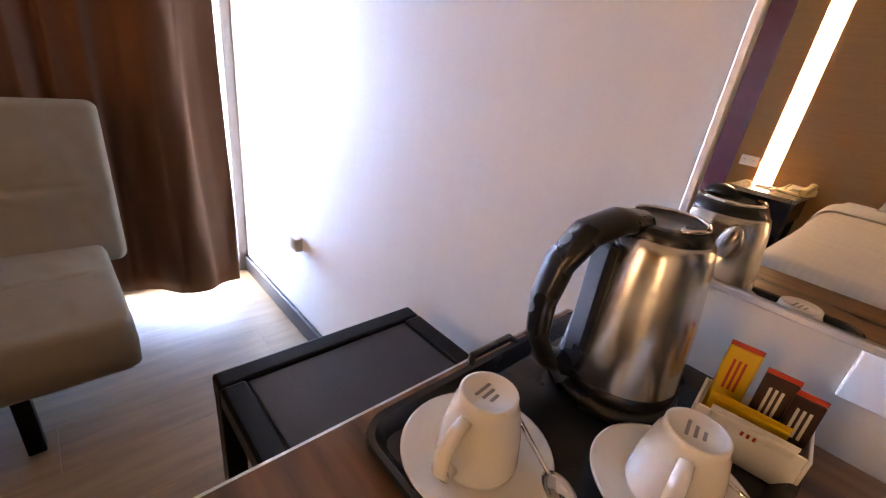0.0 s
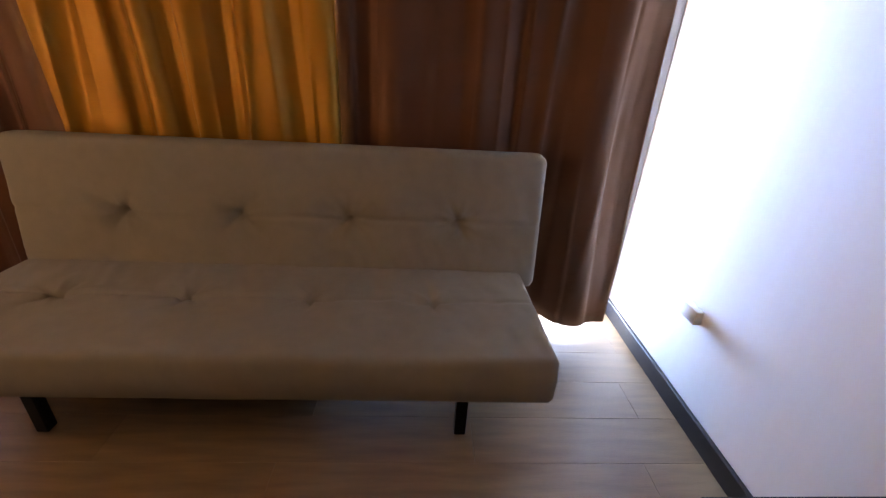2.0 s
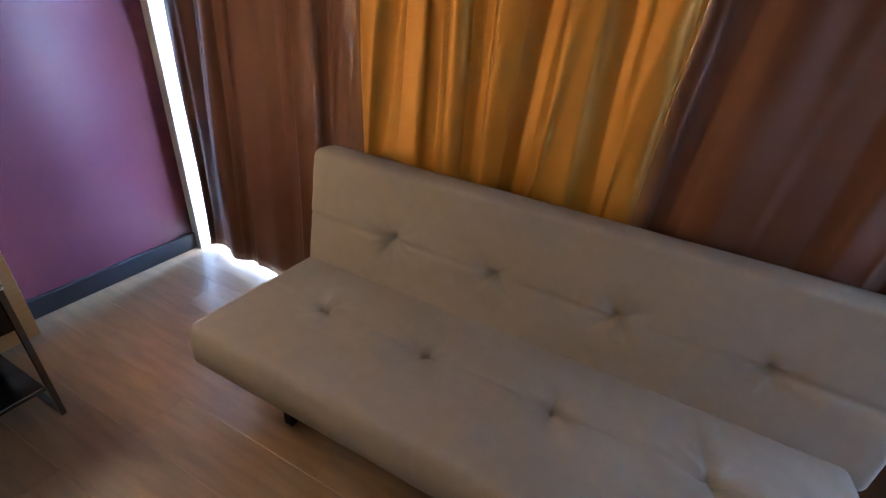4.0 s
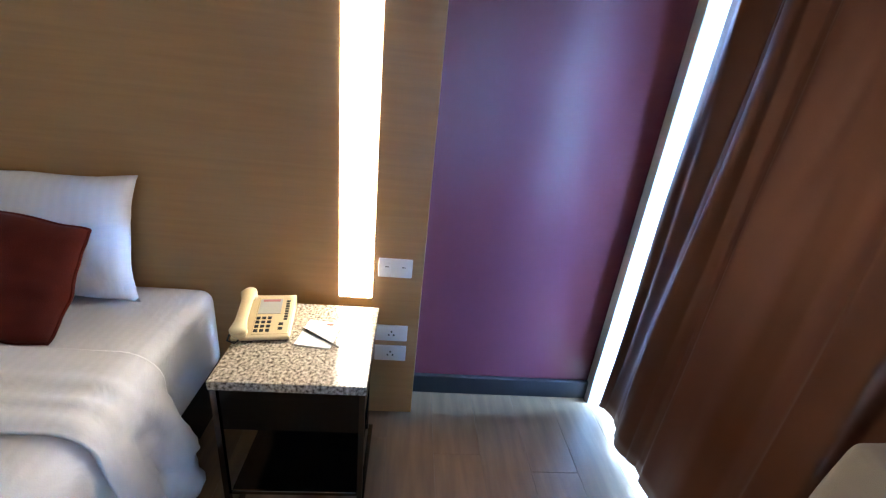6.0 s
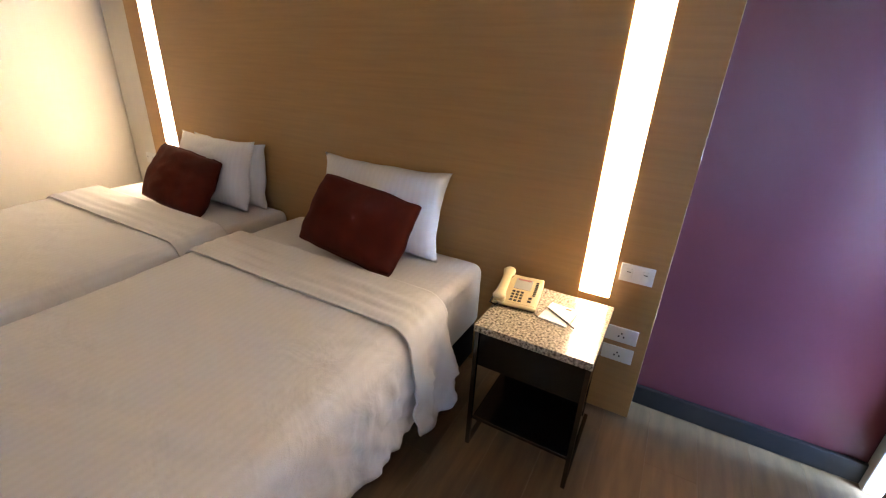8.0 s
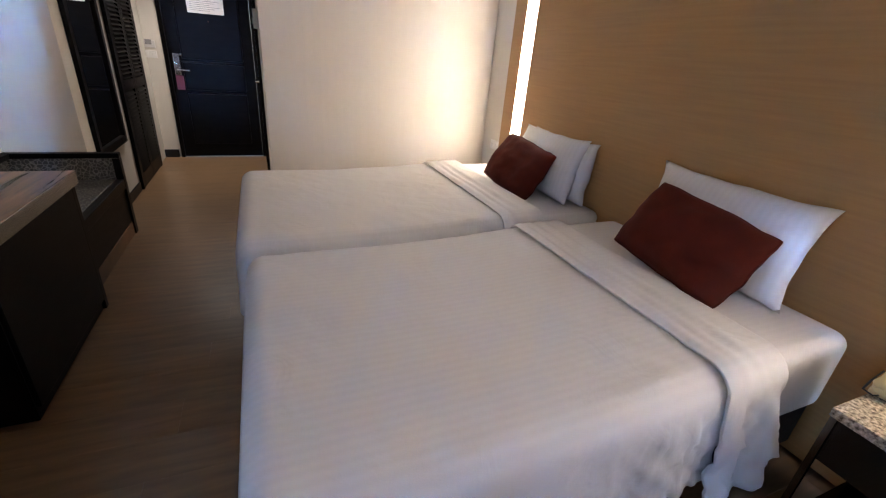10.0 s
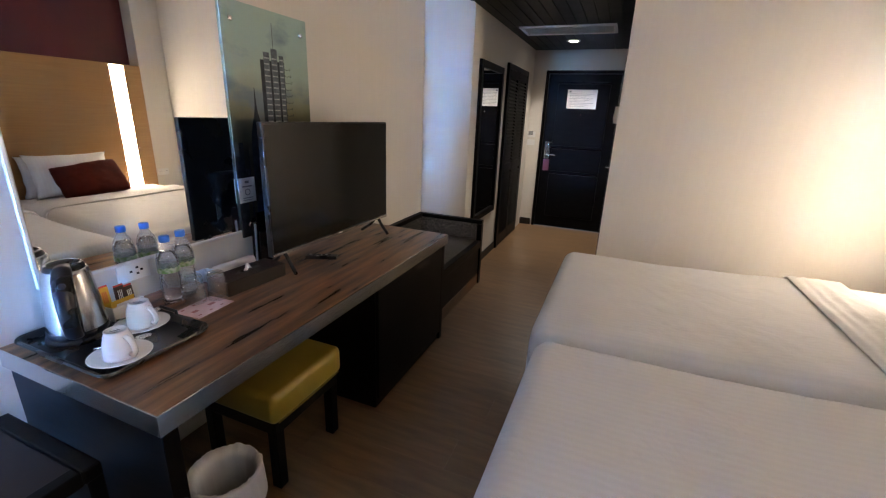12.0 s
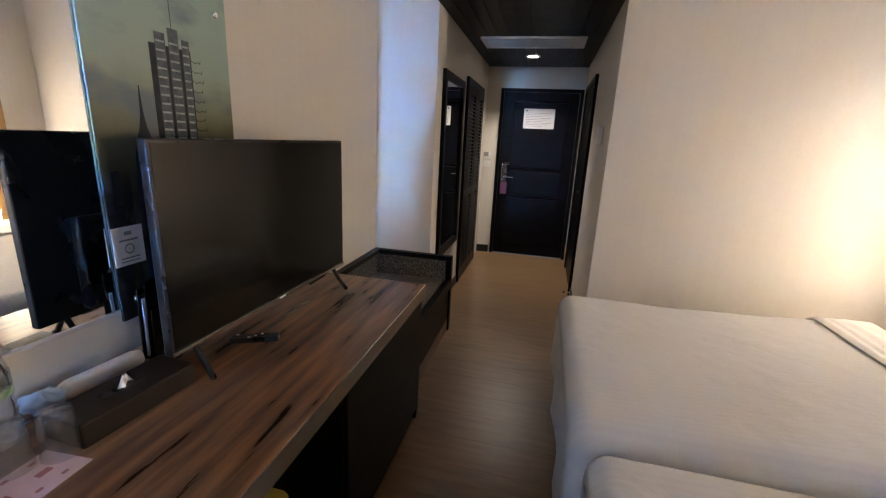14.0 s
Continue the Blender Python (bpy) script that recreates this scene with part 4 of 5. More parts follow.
def cup_and_saucer(x, y, turn, spoon_turn, label):
    s = thing("saucer", x, y, ZT, "white porcelain saucer on the black tray", "saucer")
    s.scale = (1.13, 1.13, 1.0)
    part("dish", lathe([(0, 0.004), (0.030, 0.004), (0.032, 0.0), (0.036, 0.0), (0.055, 0.007), (0.072, 0.014), (0.073, 0.0155), (0.070, 0.016), (0.050, 0.009), (0.034, 0.0065), (0, 0.0065)], 48), M_CERAMIC, s, "", True)
    c = thing("coffee_cup", x, y, ZT + 0.0072, label, "cup", rz=turn)
    c.scale = (1.1, 1.1, 1.08)
    part("bowl", lathe([(0.038, 0.0), (0.040, 0.001), (0.0405, 0.006), (0.037, 0.040), (0.031, 0.066), (0.028, 0.073), (0.0275, 0.080), (0.0245, 0.081), (0.022, 0.077), (0, 0.077)], 44), M_CERAMIC, c, "", True)
    part("handle", tube([(0.030, 0, 0.066), (0.044, 0, 0.060), (0.056, 0, 0.044), (0.058, 0, 0.026), (0.050, 0, 0.012), (0.038, 0, 0.014)], [0.005, 0.0055, 0.006, 0.006, 0.0055, 0.005], 10, 1.35), M_CERAMIC, c, "", True)
    for q in range(3):
        part("stamp", box(-0.012 + 0.003 * q, 0.010 - 0.002 * q, -0.009 + 0.007 * q, -0.006 + 0.007 * q, 0.0771, 0.0777), M_GREYINK, c)
    p = thing("teaspoon", x, y, ZT + 0.017, "small steel teaspoon resting on a saucer", "spoon", rz=spoon_turn)
    p.scale = (1.25, 1.25, 1.2)
    part("bowl", moved(lathe([(0, -0.004), (0.008, -0.003), (0.0125, 0.001), (0.0118, 0.0015), (0.007, -0.0015), (0, -0.0025)], 20), Matrix.Translation((0.055, 0.046, 0.004)) @ Matrix.Diagonal((1.5, 1, 1, 1))), M_CHROME, p, "", True)
    part("stem", tube([(0.040, 0.046, 0.004), (0.0, 0.048, 0.003), (-0.045, 0.050, 0.002)], [0.002, 0.0025, 0.004], 8), M_CHROME, p, "", True)


cup_and_saucer(0.385, 1.893, 6, 66, "white porcelain cup turned upside down on a saucer")
cup_and_saucer(0.250, 2.046, 10, 74, "white porcelain cup turned upside down on a saucer")


def sachet_holder():
    h = thing("sachet_holder", 0.105, 2.075, ZT, "white porcelain box for sachets on the tray", "holder", rz=6)
    w, l, z = 0.034, 0.058, 0.052
    for a in ((-w, w, -l, -l + 0.004), (-w, w, l - 0.004, l), (-w, -w + 0.004, -l + 0.004, l - 0.004), (w - 0.004, w, -l + 0.004, l - 0.004)):
        part("side", box(*a, 0, z, 0.0015), M_CERAMIC, h)
    part("bottom", box(-w + 0.004, w - 0.004, -l + 0.004, l - 0.004, 0, 0.004), M_CERAMIC, h)

    def sachet(dx, dy, tilt, mat_, label, hgt, wdt, band):
        t = thing("sachet", 0.105 + dx, 2.075 + dy, ZT + 0.005, label, "sachet", "sachets in the holder", rz=6)
        mm = Matrix.Rotation(radians(tilt), 4, "Y")
        part("pouch", moved(box(-0.004, 0.004, -wdt / 2, wdt / 2, 0, hgt, 0.0025, 2), mm), mat_, t)
        part("seam", moved(box(-0.001, 0.001, -wdt / 2, wdt / 2, hgt, hgt + 0.006), mm), band, t)
        for q in range(3):
            part("print", moved(box(0.0042, 0.0048, -0.008 + 0.006 * q, -0.005 + 0.006 * q, hgt * 0.45, hgt * 0.85), mm), M_PAPER if mat_ is M_DARKSACHET else M_RED, t)

    sachet(-0.022, -0.035, -6, M_YELLOW, "yellow paper creamer sachet standing upright", 0.105, 0.036, M_RED)
    sachet(-0.012, 0.008, -4, M_DARKSACHET, "dark brown coffee sachet with a red seam", 0.098, 0.034, M_RED)
    sachet(-0.006, 0.038, -8, M_DARKSACHET, "dark brown coffee sachet with a red seam", 0.090, 0.030, M_RED)
    sachet(0.006, -0.006, 12, M_YELLOW, "yellow sugar sachet lying in the holder", 0.060, 0.080, M_YELLOW)
    sachet(0.020, 0.004, 14, M_PAPER, "white paper sugar sachet in the holder", 0.052, 0.085, M_PAPER)


sachet_holder()


def bottle(x, y):
    b = thing("water_bottle", x, y, ZD, "clear plastic water bottle with a blue cap", "bottle", "bottles on the desk")
    b.scale = (1.18, 1.18, 1.24)
    outer = [(0, 0.003), (0.020, 0.0), (0.030, 0.004), (0.0315, 0.014), (0.030, 0.030), (0.0315, 0.040), (0.0315, 0.085), (0.029, 0.095), (0.0315, 0.104), (0.0315, 0.150), (0.026, 0.172), (0.014, 0.192), (0.012, 0.196), (0.012, 0.204)]
    ribs = []
    for r, z in outer:
        ribs.append((r, z))
        if 0.04 <= z < 0.085:
            ribs += [(r - 0.0016, z + 0.008), (r, z + 0.015), (r - 0.0016, z + 0.023), (r, z + 0.030), (r - 0.0016, z + 0.038)]
    part("body", lathe(ribs + [(0, 0.204)], 36), M_BOTTLE, b, "clear ribbed body", True)
    part("water", lathe([(0, 0.006), (0.022, 0.006), (0.0285, 0.014), (0.027, 0.030), (0.0285, 0.040), (0.0270, 0.050), (0.0285, 0.060), (0.0270, 0.070), (0.0285, 0.080), (0.026, 0.095), (0.0285, 0.106), (0.0285, 0.148), (0.020, 0.168), (0, 0.170)], 7), M_WATER, b, "clear water", True)
    part("cap", lathe([(0.0145, 0.199), (0.0150, 0.201), (0.0150, 0.216), (0.0135, 0.218), (0, 0.218)], 28), M_BLUECAP, b, "bright blue cap", True)
    part("label", lathe([(0.0319, 0.106), (0.0321, 0.107), (0.0321, 0.148), (0.0319, 0.149)], 36), M_LABELCLEAR, b, "clear bluish printed label", True)

    def leafy(u, v):
        a = u * 2 * math.pi
        top = 0.121 + 0.007 * sn(math.cos(a) * 5, math.sin(a) * 5, x * 40)
        return (0.0325 * math.cos(a), 0.0325 * math.sin(a), 0.1055 + (top - 0.1055) * v)

    part("label_print", sheet(60, 2, leafy), M_LABEL, b, "green leafy print", True)


M_LABEL = mat("bottle_label", (0.10, 0.26, 0.05), 0.4, scale=90, second=(0.50, 0.60, 0.45))
M_LABELCLEAR = thin_glass("clear_label", (0.80, 0.88, 0.96), 0.06, 0.10)
bottle(0.155, 2.230)
bottle(0.135, 2.308)


def tumbler(x, y):
    g = thing("drinking_glass", x, y, ZD, "clear drinking glass standing upside down", "glass", "glasses on the desk")
    g.scale = (1.08, 1.08, 1.16)
    part("rim", lathe([(0.0337, 0.0002), (0.0352, 0.0), (0.0360, 0.0012), (0.0352, 0.0026)], 40), M_TUMBLER, g, "", True)
    part("wall", lathe([(0.0335, 0.0005), (0.035, 0.0005), (0.0355, 0.002), (0.0292, 0.090), (0.0272, 0.095), (0.025, 0.0962), (0, 0.0962), (0, 0.0868), (0.0255, 0.0862), (0.0268, 0.080), (0.0335, 0.0005)], 40), M_TUMBLER, g, "", True)


tumbler(0.228, 2.268)
tumbler(0.270, 2.334)


def desk_things():
    c = thing("pink_card", 0.297, 2.250, ZD, "pink printed paper card lying on the desk", "card", rz=4)
    part("sheet", box(-0.062, 0.062, -0.083, 0.083, 0.0002, 0.0012), M_PINK, c)
    for a, e in ((-0.045, 0.012), (0.030, 0.014)):
        part("print", box(-0.008, 0.008, a - e, a + e, 0.0012, 0.0016), M_CARDINK, c)
    for k in range(6):
        part("print", box(-0.050 + 0.085 * (k % 2), -0.042 + 0.085 * (k % 2), -0.065 + 0.05 * (k // 2), -0.052 + 0.05 * (k // 2), 0.0012, 0.0015), M_CARDINK, c)
    t = thing("tissue_box", 0.255, 2.505, ZD, "dark brown leather tissue box with a white tissue", "tissue box", rz=-4)
    part("case", box(-0.065, 0.065, -0.150, 0.150, 0.0, 0.062, 0.005), M_LEATHER, t)
    part("slot", box(-0.014, 0.014, -0.060, 0.060, 0.0615, 0.0630, 0.0006, 1), M_DARKPLASTIC, t)
    part("tissue", sheet(10, 6, lambda u, v: (0.010 * math.sin(u * 6) * (1 - v), -0.022 + 0.044 * u * (1 - 0.75 * v) + 0.016 * v, 0.062 + 0.030 * v + 0.003 * math.sin(9 * u))), M_PAPER, t, "white tissue", True)
    r = thing("rolled_bag", 0.098, 2.555, ZD, "rolled white bag with a blue drawstring behind the tissue box", "bag", rz=-14)
    part("roll", moved(tube([(0, -0.10, 0.0), (0, -0.07, 0.002), (0, 0, 0.0), (0, 0.09, 0.002), (0, 0.11, 0.0)], [0.016, 0.026, 0.027, 0.025, 0.020], 18), Matrix.Translation((0, 0, 0.030)) @ Matrix.Rotation(radians(5), 4, "X")), M_LINER, r, "", True)
    def crumple(u, v):
        a, h = u * 2 * math.pi, v * math.pi
        q = 1 + 0.45 * sn(math.cos(a) * 2.2, math.sin(a) * 2.2, v * 4) + 0.25 * sn(u * 14, v * 11, 3)
        return (0.012 + 0.034 * q * math.sin(h) * math.cos(a), -0.125 + 0.042 * q * math.sin(h) * math.sin(a), max(0.001, 0.028 - 0.026 * q * math.cos(h)))
    part("bag_end", sheet(26, 16, crumple), M_PALEBLUE, r, "crumpled pale blue plastic end", True)
    m = thing("remote_control", 0.322, 2.918, ZD, "black television remote control on the desk", "remote", rz=-64)
    part("case", box(-0.022, 0.022, -0.080, 0.080, 0.0, 0.018, 0.005), M_DARKPLASTIC, m)
    for i in range(3):
        for j in range(6):
            part("key", box(-0.015 + 0.011 * i, -0.008 + 0.011 * i, -0.062 + 0.020 * j, -0.052 + 0.020 * j, 0.0175, 0.0195, 0.0008, 1), M_SKIRT if (i + j) % 4 else M_WHITE, m)
    f = thing("menu_folder", 0.10, 2.755, ZD, "upright black folder holder with leaflets behind the television", "folder")
    part("holder", box(-0.04, 0.05, -0.05, 0.05, 0.0, 0.008, 0.002), M_BLACKGLOSS, f)
    for k, (dx, hh, mt) in enumerate(((-0.025, 0.23, M_BLACKGLOSS), (-0.008, 0.20, M_PALEBLUE), (0.006, 0.26, M_BLACKGLOSS), (0.022, 0.17, M_BLACKGLOSS))):
        part("leaflet", moved(box(dx - 0.003, dx + 0.003, -0.045, 0.045, 0.008, hh, 0.001, 1), Matrix.Rotation(radians(2), 4, "Y")), mt, f)


M_CARDINK = mat("red_brown_ink", (0.42, 0.16, 0.16), 0.7, var=0.1)
M_PALEBLUE = mat("pale_blue_plastic", (0.45, 0.58, 0.72), 0.4, var=0.06)
desk_things()


def desk_socket():
    t = thing("desk_socket", 0.001, 2.19, 0.862, "white universal socket plate between desk and mirror", "socket")
    part("plate", box(0, 0.009, -0.060, 0.060, -0.036, 0.036, 0.003), M_WHITE, t, "", True)
    for a, b in ((0.012, 0.012), (0.028, 0.0), (0.012, -0.012), (-0.012, 0.0)):
        part("hole", box(0.0085, 0.0098, a - 0.005, a + 0.005, b - 0.004, b + 0.004), M_DARKPLASTIC, t)


desk_socket()


def city_print():
    p = thing("glass_wall_print", 0.040, 2.96, 0.872, "glass panel printed with a misty city tower on steel studs", "wall art")
    w, h = 0.27, 1.05
    part("panel", box(-0.004, 0.004, -w, w, 0, h, 0.001, 1), M_PRINT, p, "teal printed glass")
    for y in (-w + 0.05, w - 0.05):
        for z in (0.06, h - 0.075):
            part("stud", moved(lathe([(0, 0.030), (0.008, 0.030), (0.011, 0.027), (0.011, -0.0), (0, -0.0)], 20), Matrix.Translation((-0.018, y, z)) @ Matrix.Rotation(radians(90), 4, "Y")), M_CHROME, p, "steel stud", True)
    x0, x1 = 0.0042, 0.0048
    tw = part("tower_print", box(x0, x1, -0.068, 0.090, 0.02, 0.83), M_TOWERDARK, p, "printed tower block")
    for k, (y0, y1, top) in enumerate(((-0.046, -0.008, 0.865), (0.004, 0.044, 0.885), (0.056, 0.086, 0.86))):
        part("bay", box(x1, x1 + 0.0006, y0, y1, 0.3, top), M_TOWERMID, tw)
        for j in range(19):
            z = 0.36 + 0.0265 * j
            part("floor_line", box(x1 + 0.0006, x1 + 0.0011, y0 + 0.002, y1 - 0.004, z, z + 0.006), M_TOWERLIGHT, tw)
    for j in range(12):
        z = 0.45 + 0.032 * j
        part("balcony", tube([(x1, 0.091, z), (x1, 0.107, z - 0.006), (x1, 0.119, z), (x1, 0.135 - 0.004 * (j % 3), z - 0.005), (x1, 0.139 - 0.004 * (j % 3), z + 0.006)], 0.0012, 5), M_TOWERDARK, tw)
    part("mast", box(x0, x1, 0.020, 0.023, 0.88, 1.0), M_TOWERMID, tw)
    sp = part("spire_print", moved(lathe([(0.046, 0.0), (0.046, 0.42), (0.040, 0.49), (0.030, 0.53), (0.013, 0.58), (0.006, 0.62), (0.0015, 0.70)], 18), Matrix.Translation((0.0046, -0.120, 0.0)) @ Matrix.Diagonal((0.012, 1, 1, 1))), M_TOWERDARK, p, "printed dark spire")
    random.seed(5)
    for j in range(26):
        y, hh = -w + 0.01 + 0.52 * random.random(), 0.18 + 0.28 * random.random()
        b = 0.012 + 0.03 * random.random()
        part("skyline_print", box(x0, x0 + 0.0003 + 0.00001 * j, max(-w, y - b), min(w, y + b), 0.0, hh), M_TOWERDARK if j % 3 else M_TOWERMUD, p)
    n = thing("notice_card", 0.0462, 2.738, 1.044, "small white notice card fixed to the glass print", "notice")
    part("card", box(-0.0004, 0.0020, -0.049, 0.049, 0, 0.118, 0.0006, 1), M_PAPER, n)
    for q, (a, b) in enumerate(((0.092, 0.104), (0.074, 0.080), (0.020, 0.024), (0.010, 0.013))):
        part("print", box(0.0020, 0.0024, -0.03 + 0.018 * (q == 0), 0.03 - 0.018 * (q == 0), a, b), M_GREYINK, n)
    part("print", moved(lathe([(0.012, 0), (0.016, 0), (0.016, 0.0005), (0.012, 0.0005)], 24), Matrix.Translation((0.0020, 0, 0.05)) @ Matrix.Rotation(radians(90), 4, "Y")), M_GREYINK, n)


def print_material():
    m = bpy.data.materials.new("printed_glass")
    m.use_nodes = True
    nt = m.node_tree
    n, l = nt.nodes, nt.links
    b = n["Principled BSDF"]
    b.inputs["Roughness"].default_value = 0.08
    tc = n.new("ShaderNodeTexCoord")
    sp = n.new("ShaderNodeSeparateXYZ")
    l.new(tc.outputs["Object"], sp.inputs[0])
    nz = n.new("ShaderNodeTexNoise")
    nz.inputs["Scale"].default_value, nz.inputs["Detail"].default_value = 4, 5
    l.new(tc.outputs["Object"], nz.inputs["Vector"])
    ad = n.new("ShaderNodeMath")
    ad.operation = "MULTIPLY_ADD"
    ad.inputs[1].default_value = 0.22
    l.new(nz.outputs["Fac"], ad.inputs[0])
    l.new(sp.outputs["Z"], ad.inputs[2])
    rp = n.new("ShaderNodeValToRGB")
    e = rp.color_ramp.elements
    e[0].position, e[0].color = 0.10, (0.020, 0.026, 0.026, 1)
    e[1].position, e[1].color = 1.0, (0.40, 0.54, 0.48, 1)
    for pos, c in ((0.42, (0.030, 0.034, 0.030, 1)), (0.56, (0.17, 0.17, 0.10, 1)), (0.72, (0.34, 0.43, 0.35, 1)), (0.88, (0.37, 0.50, 0.44, 1))):
        q = e.new(pos)
        q.color = c
    sc = n.new("ShaderNodeMath")
    sc.operation = "MULTIPLY"
    sc.inputs[1].default_value = 0.82
    l.new(ad.outputs[0], sc.inputs[0])
    l.new(sc.outputs[0], rp.inputs[0])
    cl = n.new("ShaderNodeTexNoise")
    cl.inputs["Scale"].default_value, cl.inputs["Detail"].default_value = 3.0, 4
    mp = n.new("ShaderNodeMapping")
    mp.inputs["Scale"].default_value = (1, 1.0, 2.2)
    mp.inputs["Location"].default_value = (3, 1.2, 0.4)
    l.new(tc.outputs["Object"], mp.inputs[0])
    l.new(mp.outputs[0], cl.inputs["Vector"])
    cr = n.new("ShaderNodeValToRGB")
    cr.color_ramp.elements[0].position, cr.color_ramp.elements[1].position = 0.53, 0.66
    l.new(cl.outputs["Fac"], cr.inputs[0])
    mx = n.new("ShaderNodeMix")
    mx.data_type = "RGBA"
    mx.inputs[7].default_value = (0.11, 0.16, 0.22, 1)
    fm = n.new("ShaderNodeMath")
    fm.operation = "MULTIPLY"
    fm.inputs[1].default_value = 0.6
    l.new(cr.outputs[0], fm.inputs[0])
    l.new(fm.outputs[0], mx.inputs[0])
    l.new(rp.outputs[0], mx.inputs[6])
    l.new(mx.outputs[2], b.inputs["Base Color"])
    return m


M_PRINT = print_material()
M_TOWERDARK = mat("print_dark", (0.025, 0.03, 0.034), 0.15, var=0.3, scale=30)
M_TOWERMID = mat("print_grey", (0.10, 0.12, 0.13), 0.15, var=0.3, scale=40)
M_TOWERLIGHT = mat("print_pale", (0.34, 0.38, 0.37), 0.15, var=0.25, scale=60)
M_TOWERMUD = mat("print_olive", (0.04, 0.042, 0.03), 0.15, var=0.4, scale=20)
city_print()


def stool():
    t = thing("upholstered_stool", 0.415, 2.43, 0, "square stool with an olive gold cushion under the desk", "stool")
    b = box(-0.215, 0.215, -0.215, 0.215, 0.325, 0.455, 0.028, 4)
    bmesh.ops.subdivide_edges(b, edges=[e for e in b.edges if e.calc_length() > 0.2], cuts=5, use_grid_fill=True)
    for v in b.verts:
        if v.co.z > 0.44:
            v.co.z += 0.010 * (1 - (v.co.x / 0.215) ** 2) * (1 - (v.co.y / 0.215) ** 2) + 0.003 * sn(v.co.x * 8, v.co.y * 8, 1)
    part("cushion", b, M_OLIVE, t, "olive gold vinyl cushion", True)
    part("piping", tube([(0.212, -0.19, 0.333), (0.214, 0, 0.333), (0.212, 0.19, 0.333)], 0.003, 6), M_OLIVE, t)
    part("seat_frame", box(-0.195, 0.195, -0.195, 0.195, 0.265, 0.324, 0.003), M_BLACK, t)
    for x in (-0.172, 0.172):
        for y in (-0.172, 0.172):
            part("leg", box(x - 0.022, x + 0.022, y - 0.022, y + 0.022, 0, 0.264, 0.003), M_BLACK, t)


stool()


def waste_bin():
    w = thing("waste_bin", 0.575, 2.03, 0, "black waste bin with a crumpled white liner", "waste bin")
    part("bucket", lathe([(0, 0.004), (0.095, 0.0), (0.097, 0.004), (0.104, 0.24), (0.100, 0.24), (0.094, 0.010), (0, 0.010)], 36), M_DARKPLASTIC, w, "", True)
    b = bmesh.new()
    n = 64
    rings = []
    for k, (r, z) in enumerate(((0.080, 0.05), (0.086, 0.16), (0.092, 0.24), (0.112, 0.285), (0.122, 0.270), (0.126, 0.22), (0.129, 0.150))):
        rings.append([b.verts.new(((r + 0.006 * sn(q * 0.5, k * 0.8, 4) + 0.004 * sn(q * 1.7, k, 9)) * math.cos(2 * math.pi * q / n), (r + 0.006 * sn(q * 0.5, k * 0.8, 4) + 0.004 * sn(q * 1.7, k, 9)) * math.sin(2 * math.pi * q / n), z + (0.010 if k > 2 else 0.003) * sn(q * 0.6, k * 0.5, 2))) for q in range(n)])
    for a, c in zip(rings, rings[1:]):
        for q in range(n):
            b.faces.new((a[q], a[(q + 1) % n], c[(q + 1) % n], c[q]))
    b.faces.new(rings[0])
    part("liner", b, M_LINER, w, "crumpled white plastic liner", True)


waste_bin()

# ---- by the beds ----


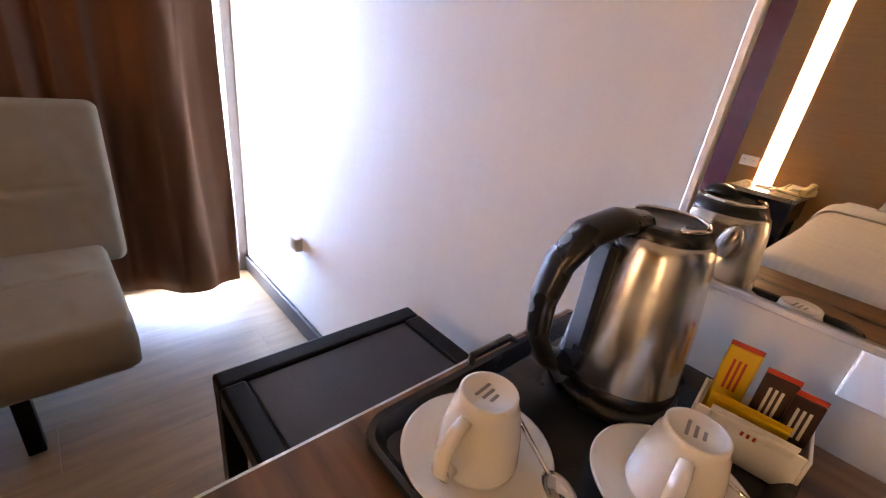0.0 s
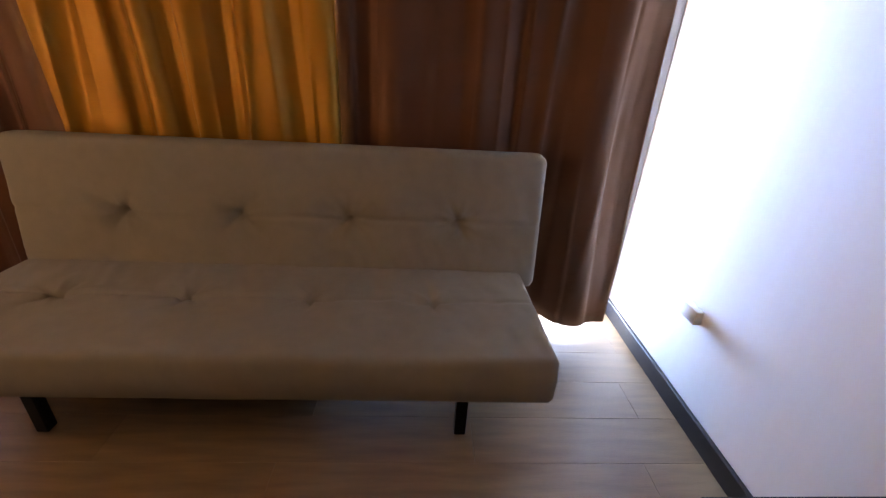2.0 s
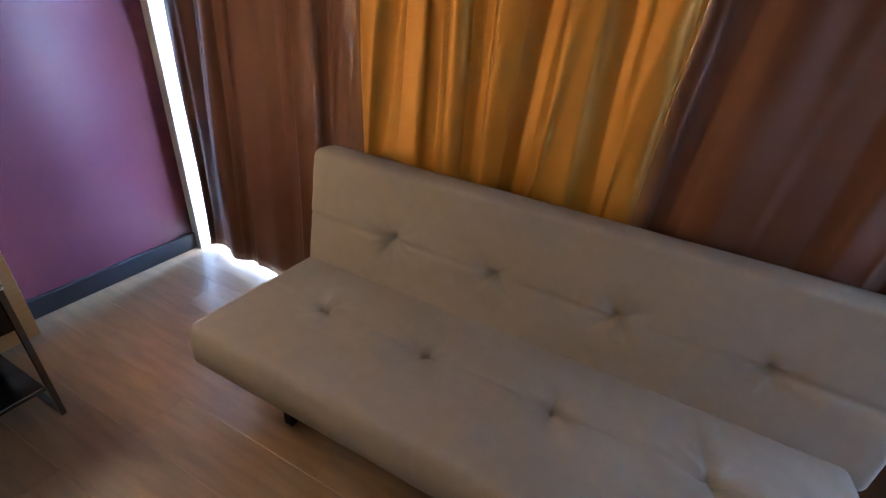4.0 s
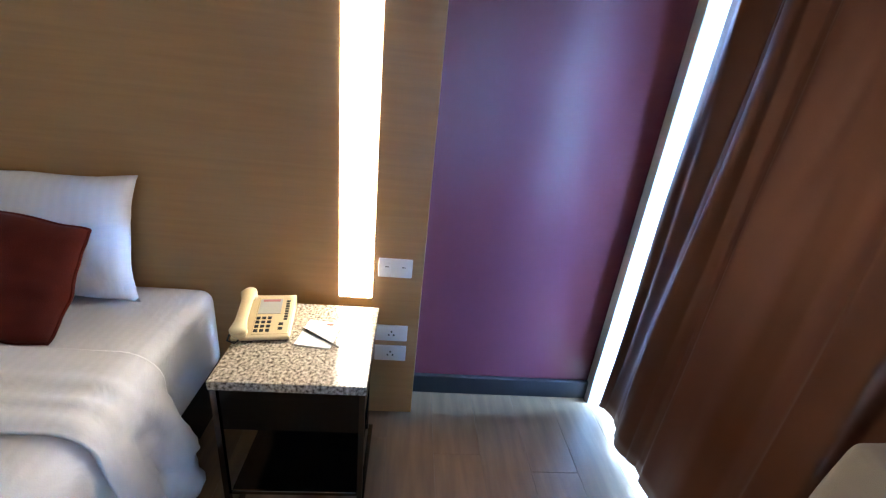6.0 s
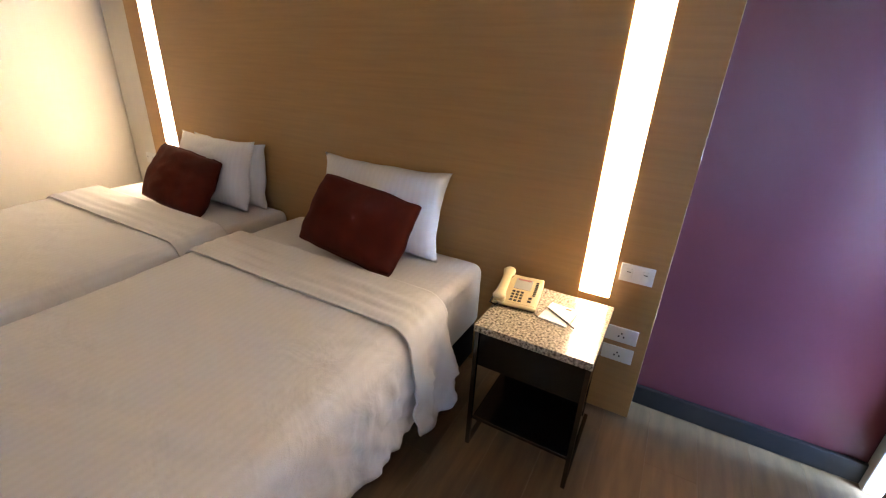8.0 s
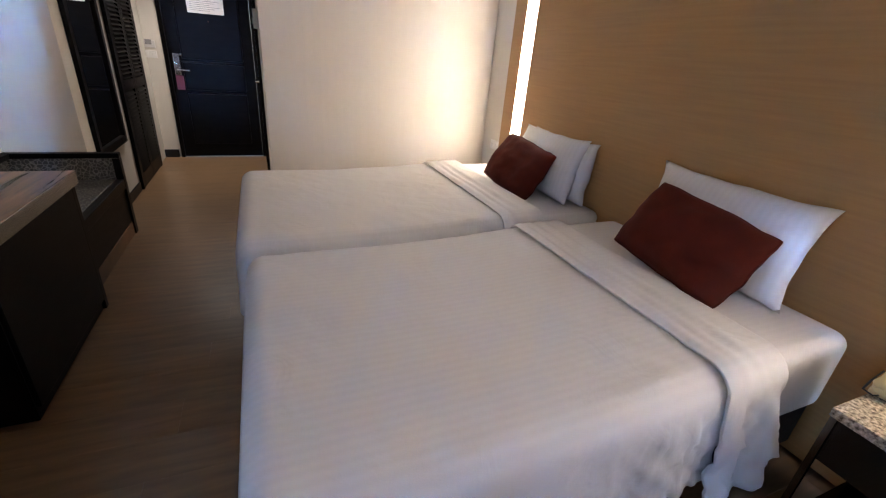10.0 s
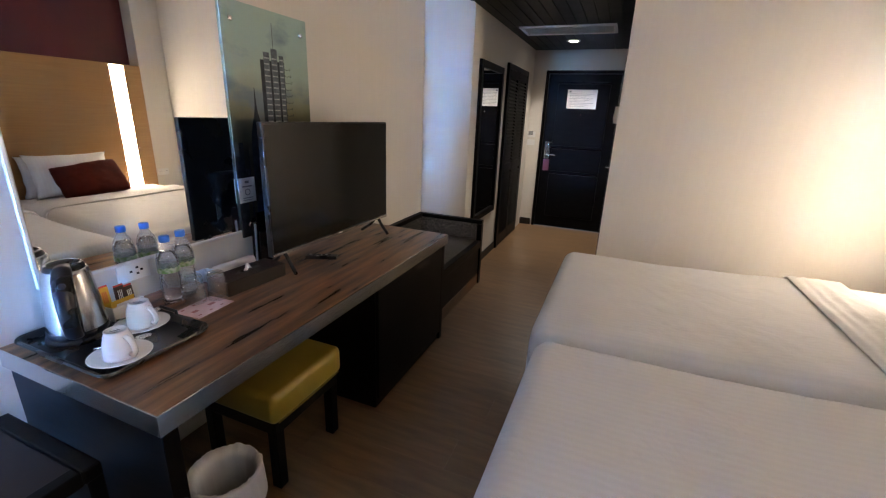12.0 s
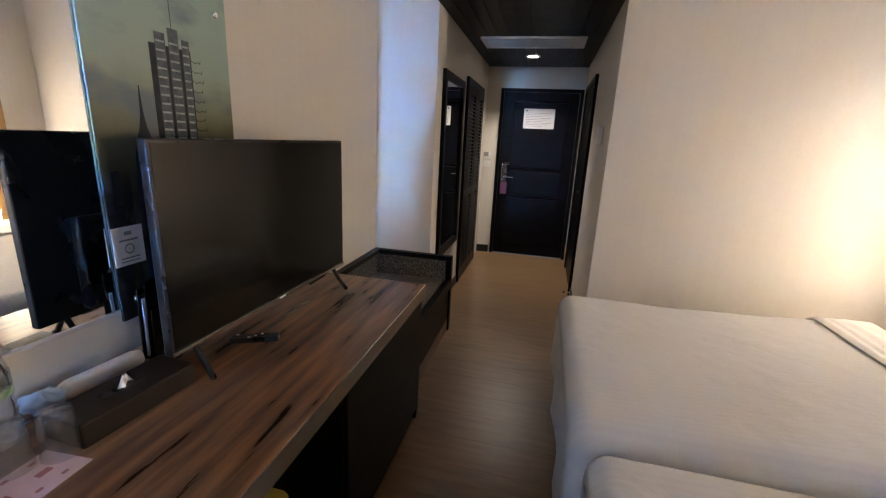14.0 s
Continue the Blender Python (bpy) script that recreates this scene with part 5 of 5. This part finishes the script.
def telephone():
    t = thing("telephone", 3.235, 1.505, 0.583, "cream push-button desk telephone on the granite top", "telephone", rz=8)
    t.scale = (1, 1, 0.72)
    b = bmesh.new()
    p = [(-0.105, 0.004), (0.105, 0.004), (0.105, 0.062), (0.080, 0.068), (-0.105, 0.022)]
    lo = [b.verts.new((x, -0.085, z)) for x, z in p]
    hi = [b.verts.new((x, 0.085, z)) for x, z in p]
    b.faces.new(lo)
    b.faces.new(hi[::-1])
    for i in range(5):
        j = (i + 1) % 5
        b.faces.new((lo[i], hi[i], hi[j], lo[j]))
    bmesh.ops.recalc_face_normals(b, faces=b.faces)
    bmesh.ops.bevel(b, geom=list(b.edges), offset=0.005, segments=2, profile=0.5, affect="EDGES")
    part("body", b, M_CREAM, t, "", True)
    sl = math.atan2(0.046, 0.185)
    m = Matrix.Translation((-0.105, 0, 0.0225)) @ Matrix.Rotation(-sl, 4, "Y")
    # dark slab added below the body in place of its contact shadow
    part("under_shadow", box(-0.10, 0.10, -0.08, 0.08, 0.0, 0.006), M_DARKPLASTIC, t)
    pad = part("key_plate", moved(box(0.012, 0.185, -0.078, 0.028, 0.0, 0.0022, 0.001, 1), m), M_CREAM, t)
    part("directory_card", moved(box(0.105, 0.178, -0.045, 0.024, 0.0022, 0.0034), m), M_LCD, pad, "grey directory card")
    part("print", moved(box(0.165, 0.176, -0.038, 0.016, 0.0034, 0.0038), m), M_CARDINK, pad)
    for i in range(4):
        for j in range(3):
            part("key", moved(box(0.022 + 0.019 * i, 0.034 + 0.019 * i, -0.022 + 0.017 * j, -0.010 + 0.017 * j, 0.002, 0.0052, 0.001, 1), m), M_SKIRT, pad)
    for i in range(8):
        part("key", moved(box(0.075 + 0.0125 * i, 0.083 + 0.0125 * i, -0.070, -0.058, 0.002, 0.005, 0.001, 1), m), M_SKIRT, pad)
    for i in range(2):
        part("key", moved(box(0.030 + 0.02 * i, 0.042 + 0.02 * i, -0.060, -0.046, 0.002, 0.005, 0.001, 1), m), M_SKIRT, pad)
    h = part("handset", moved(tube([(-0.005, 0.060, 0.030), (0.010, 0.060, 0.038), (0.05, 0.060, 0.036), (0.10, 0.060, 0.036), (0.15, 0.060, 0.036), (0.185, 0.060, 0.040), (0.205, 0.060, 0.030)], [0.016, 0.021, 0.015, 0.014, 0.015, 0.021, 0.016], 16, 1.25), m), M_CREAM, t, "cream handset", True)
    for x in (0.015, 0.187):
        part("earpiece", moved(lathe([(0.022, 0.004), (0.024, 0.012), (0.022, 0.028), (0, 0.030)], 20), m @ Matrix.Translation((x, 0.060, 0.0))), M_CREAM, h, "", True)
    part("cord", tube([(-0.108, 0.06, 0.016), (-0.118, 0.07, 0.010), (-0.10, 0.095, 0.006), (-0.02, 0.098, 0.004), (0.08, 0.096, 0.004)], 0.003, 8), M_SKIRT, t)


M_LCD = mat("grey_card", (0.42, 0.41, 0.38), 0.4, var=0.05)
telephone()


def notepad():
    n = thing("notepad", 3.185, 1.325, 0.583, "small white notepad on the granite bedside top", "notepad", rz=-7)
    part("sheet", box(-0.070, 0.070, -0.056, 0.056, 0.0, 0.004, 0.0006, 1), M_PAPER, n)
    part("print", box(0.048, 0.060, -0.030, -0.008, 0.004, 0.0046), M_RED, n)
    p = thing("pencil", 3.155, 1.312, 0.5875, "thin dark pencil lying across the notepad", "pencil", rz=54)
    part("shaft", tube([(-0.075, 0, 0.0036), (0.070, 0, 0.0036)], 0.0036, 6), M_SKIRT, p)
    part("tip", tube([(0.070, 0, 0.0036), (0.085, 0, 0.0036)], [0.0036, 0.0006], 6), M_DESKTOP, p)


notepad()

# ---- passage fittings ----


def passage_fittings():
    t = thing("key_card_switch", 0.49, YD - 0.001, 1.27, "white key card switch beside the entrance door", "switch")
    part("plate", box(-0.062, 0.062, -0.012, 0, -0.038, 0.038, 0.003), M_WHITE, t)
    part("slot", box(-0.03, 0.03, -0.030, -0.012, -0.006, 0.045, 0.003), M_GREYINK, t)
    u = thing("light_switch", 0.49, YD - 0.001, 1.165, "white double light switch beside the entrance door", "switch")
    part("plate", box(-0.062, 0.062, -0.012, 0, -0.038, 0.038, 0.003), M_WHITE, u)
    for k in (-0.03, 0.03):
        part("rocker", box(k - 0.014, k + 0.014, -0.016, -0.012, -0.02, 0.02, 0.002), M_WHITE, u)
    v = thing("thermostat", XB - 0.001, 5.10, 1.53, "white thermostat box on the passage wall", "thermostat")
    part("case", box(-0.035, 0, -0.055, 0.055, -0.06, 0.07, 0.006), M_WHITE, v)
    part("dial", box(-0.040, -0.034, -0.03, 0.03, -0.03, 0.01, 0.003), M_WHITE, v)
    d = thing("door_stop", XB - 0.02, 5.80, 0.03, "small chrome door stop above the floor", "door stop")
    part("rod", tube([(0.018, 0, 0.04), (-0.05, 0, 0.04)], 0.007, 10), M_CHROME, d)
    part("bumper", tube([(-0.05, 0, 0.04), (-0.065, 0, 0.04)], 0.011, 12), M_SKIRT, d)
    part("bracket", box(0.0, 0.003, -0.02, 0.02, -0.028, 0.06), M_CHROME, d)


passage_fittings()

# ---- floor boards, shared mesh ----


def floor():
    f = structure("floor", box(-0.14, 3.75, -0.02, 7.4, -0.012, -0.004), M_SKIRT, "dark brown wood laminate floor")
    w, l = 0.19, 1.22
    me = mesh_of(box(-l / 2 + 0.0002, l / 2 - 0.0002, -w / 2 + 0.0002, w / 2 - 0.0002, -0.004, 0.0, 0.0005, 1), "plank", M_FLOOR)
    rows = int(7.35 / w) + 1
    for j in range(rows):
        y = (j + 0.5) * w
        hi = 3.7 if y < 4.8 else 1.75
        x = 0.05 - (j * 0.47 % 1) * l
        while x - l / 2 < hi:
            if x + l / 2 > 0.0:
                o = new("plank", me)
                o.parent = f
                o.location = (x, y - 0.05, 0)
            x += l
    return f


floor()
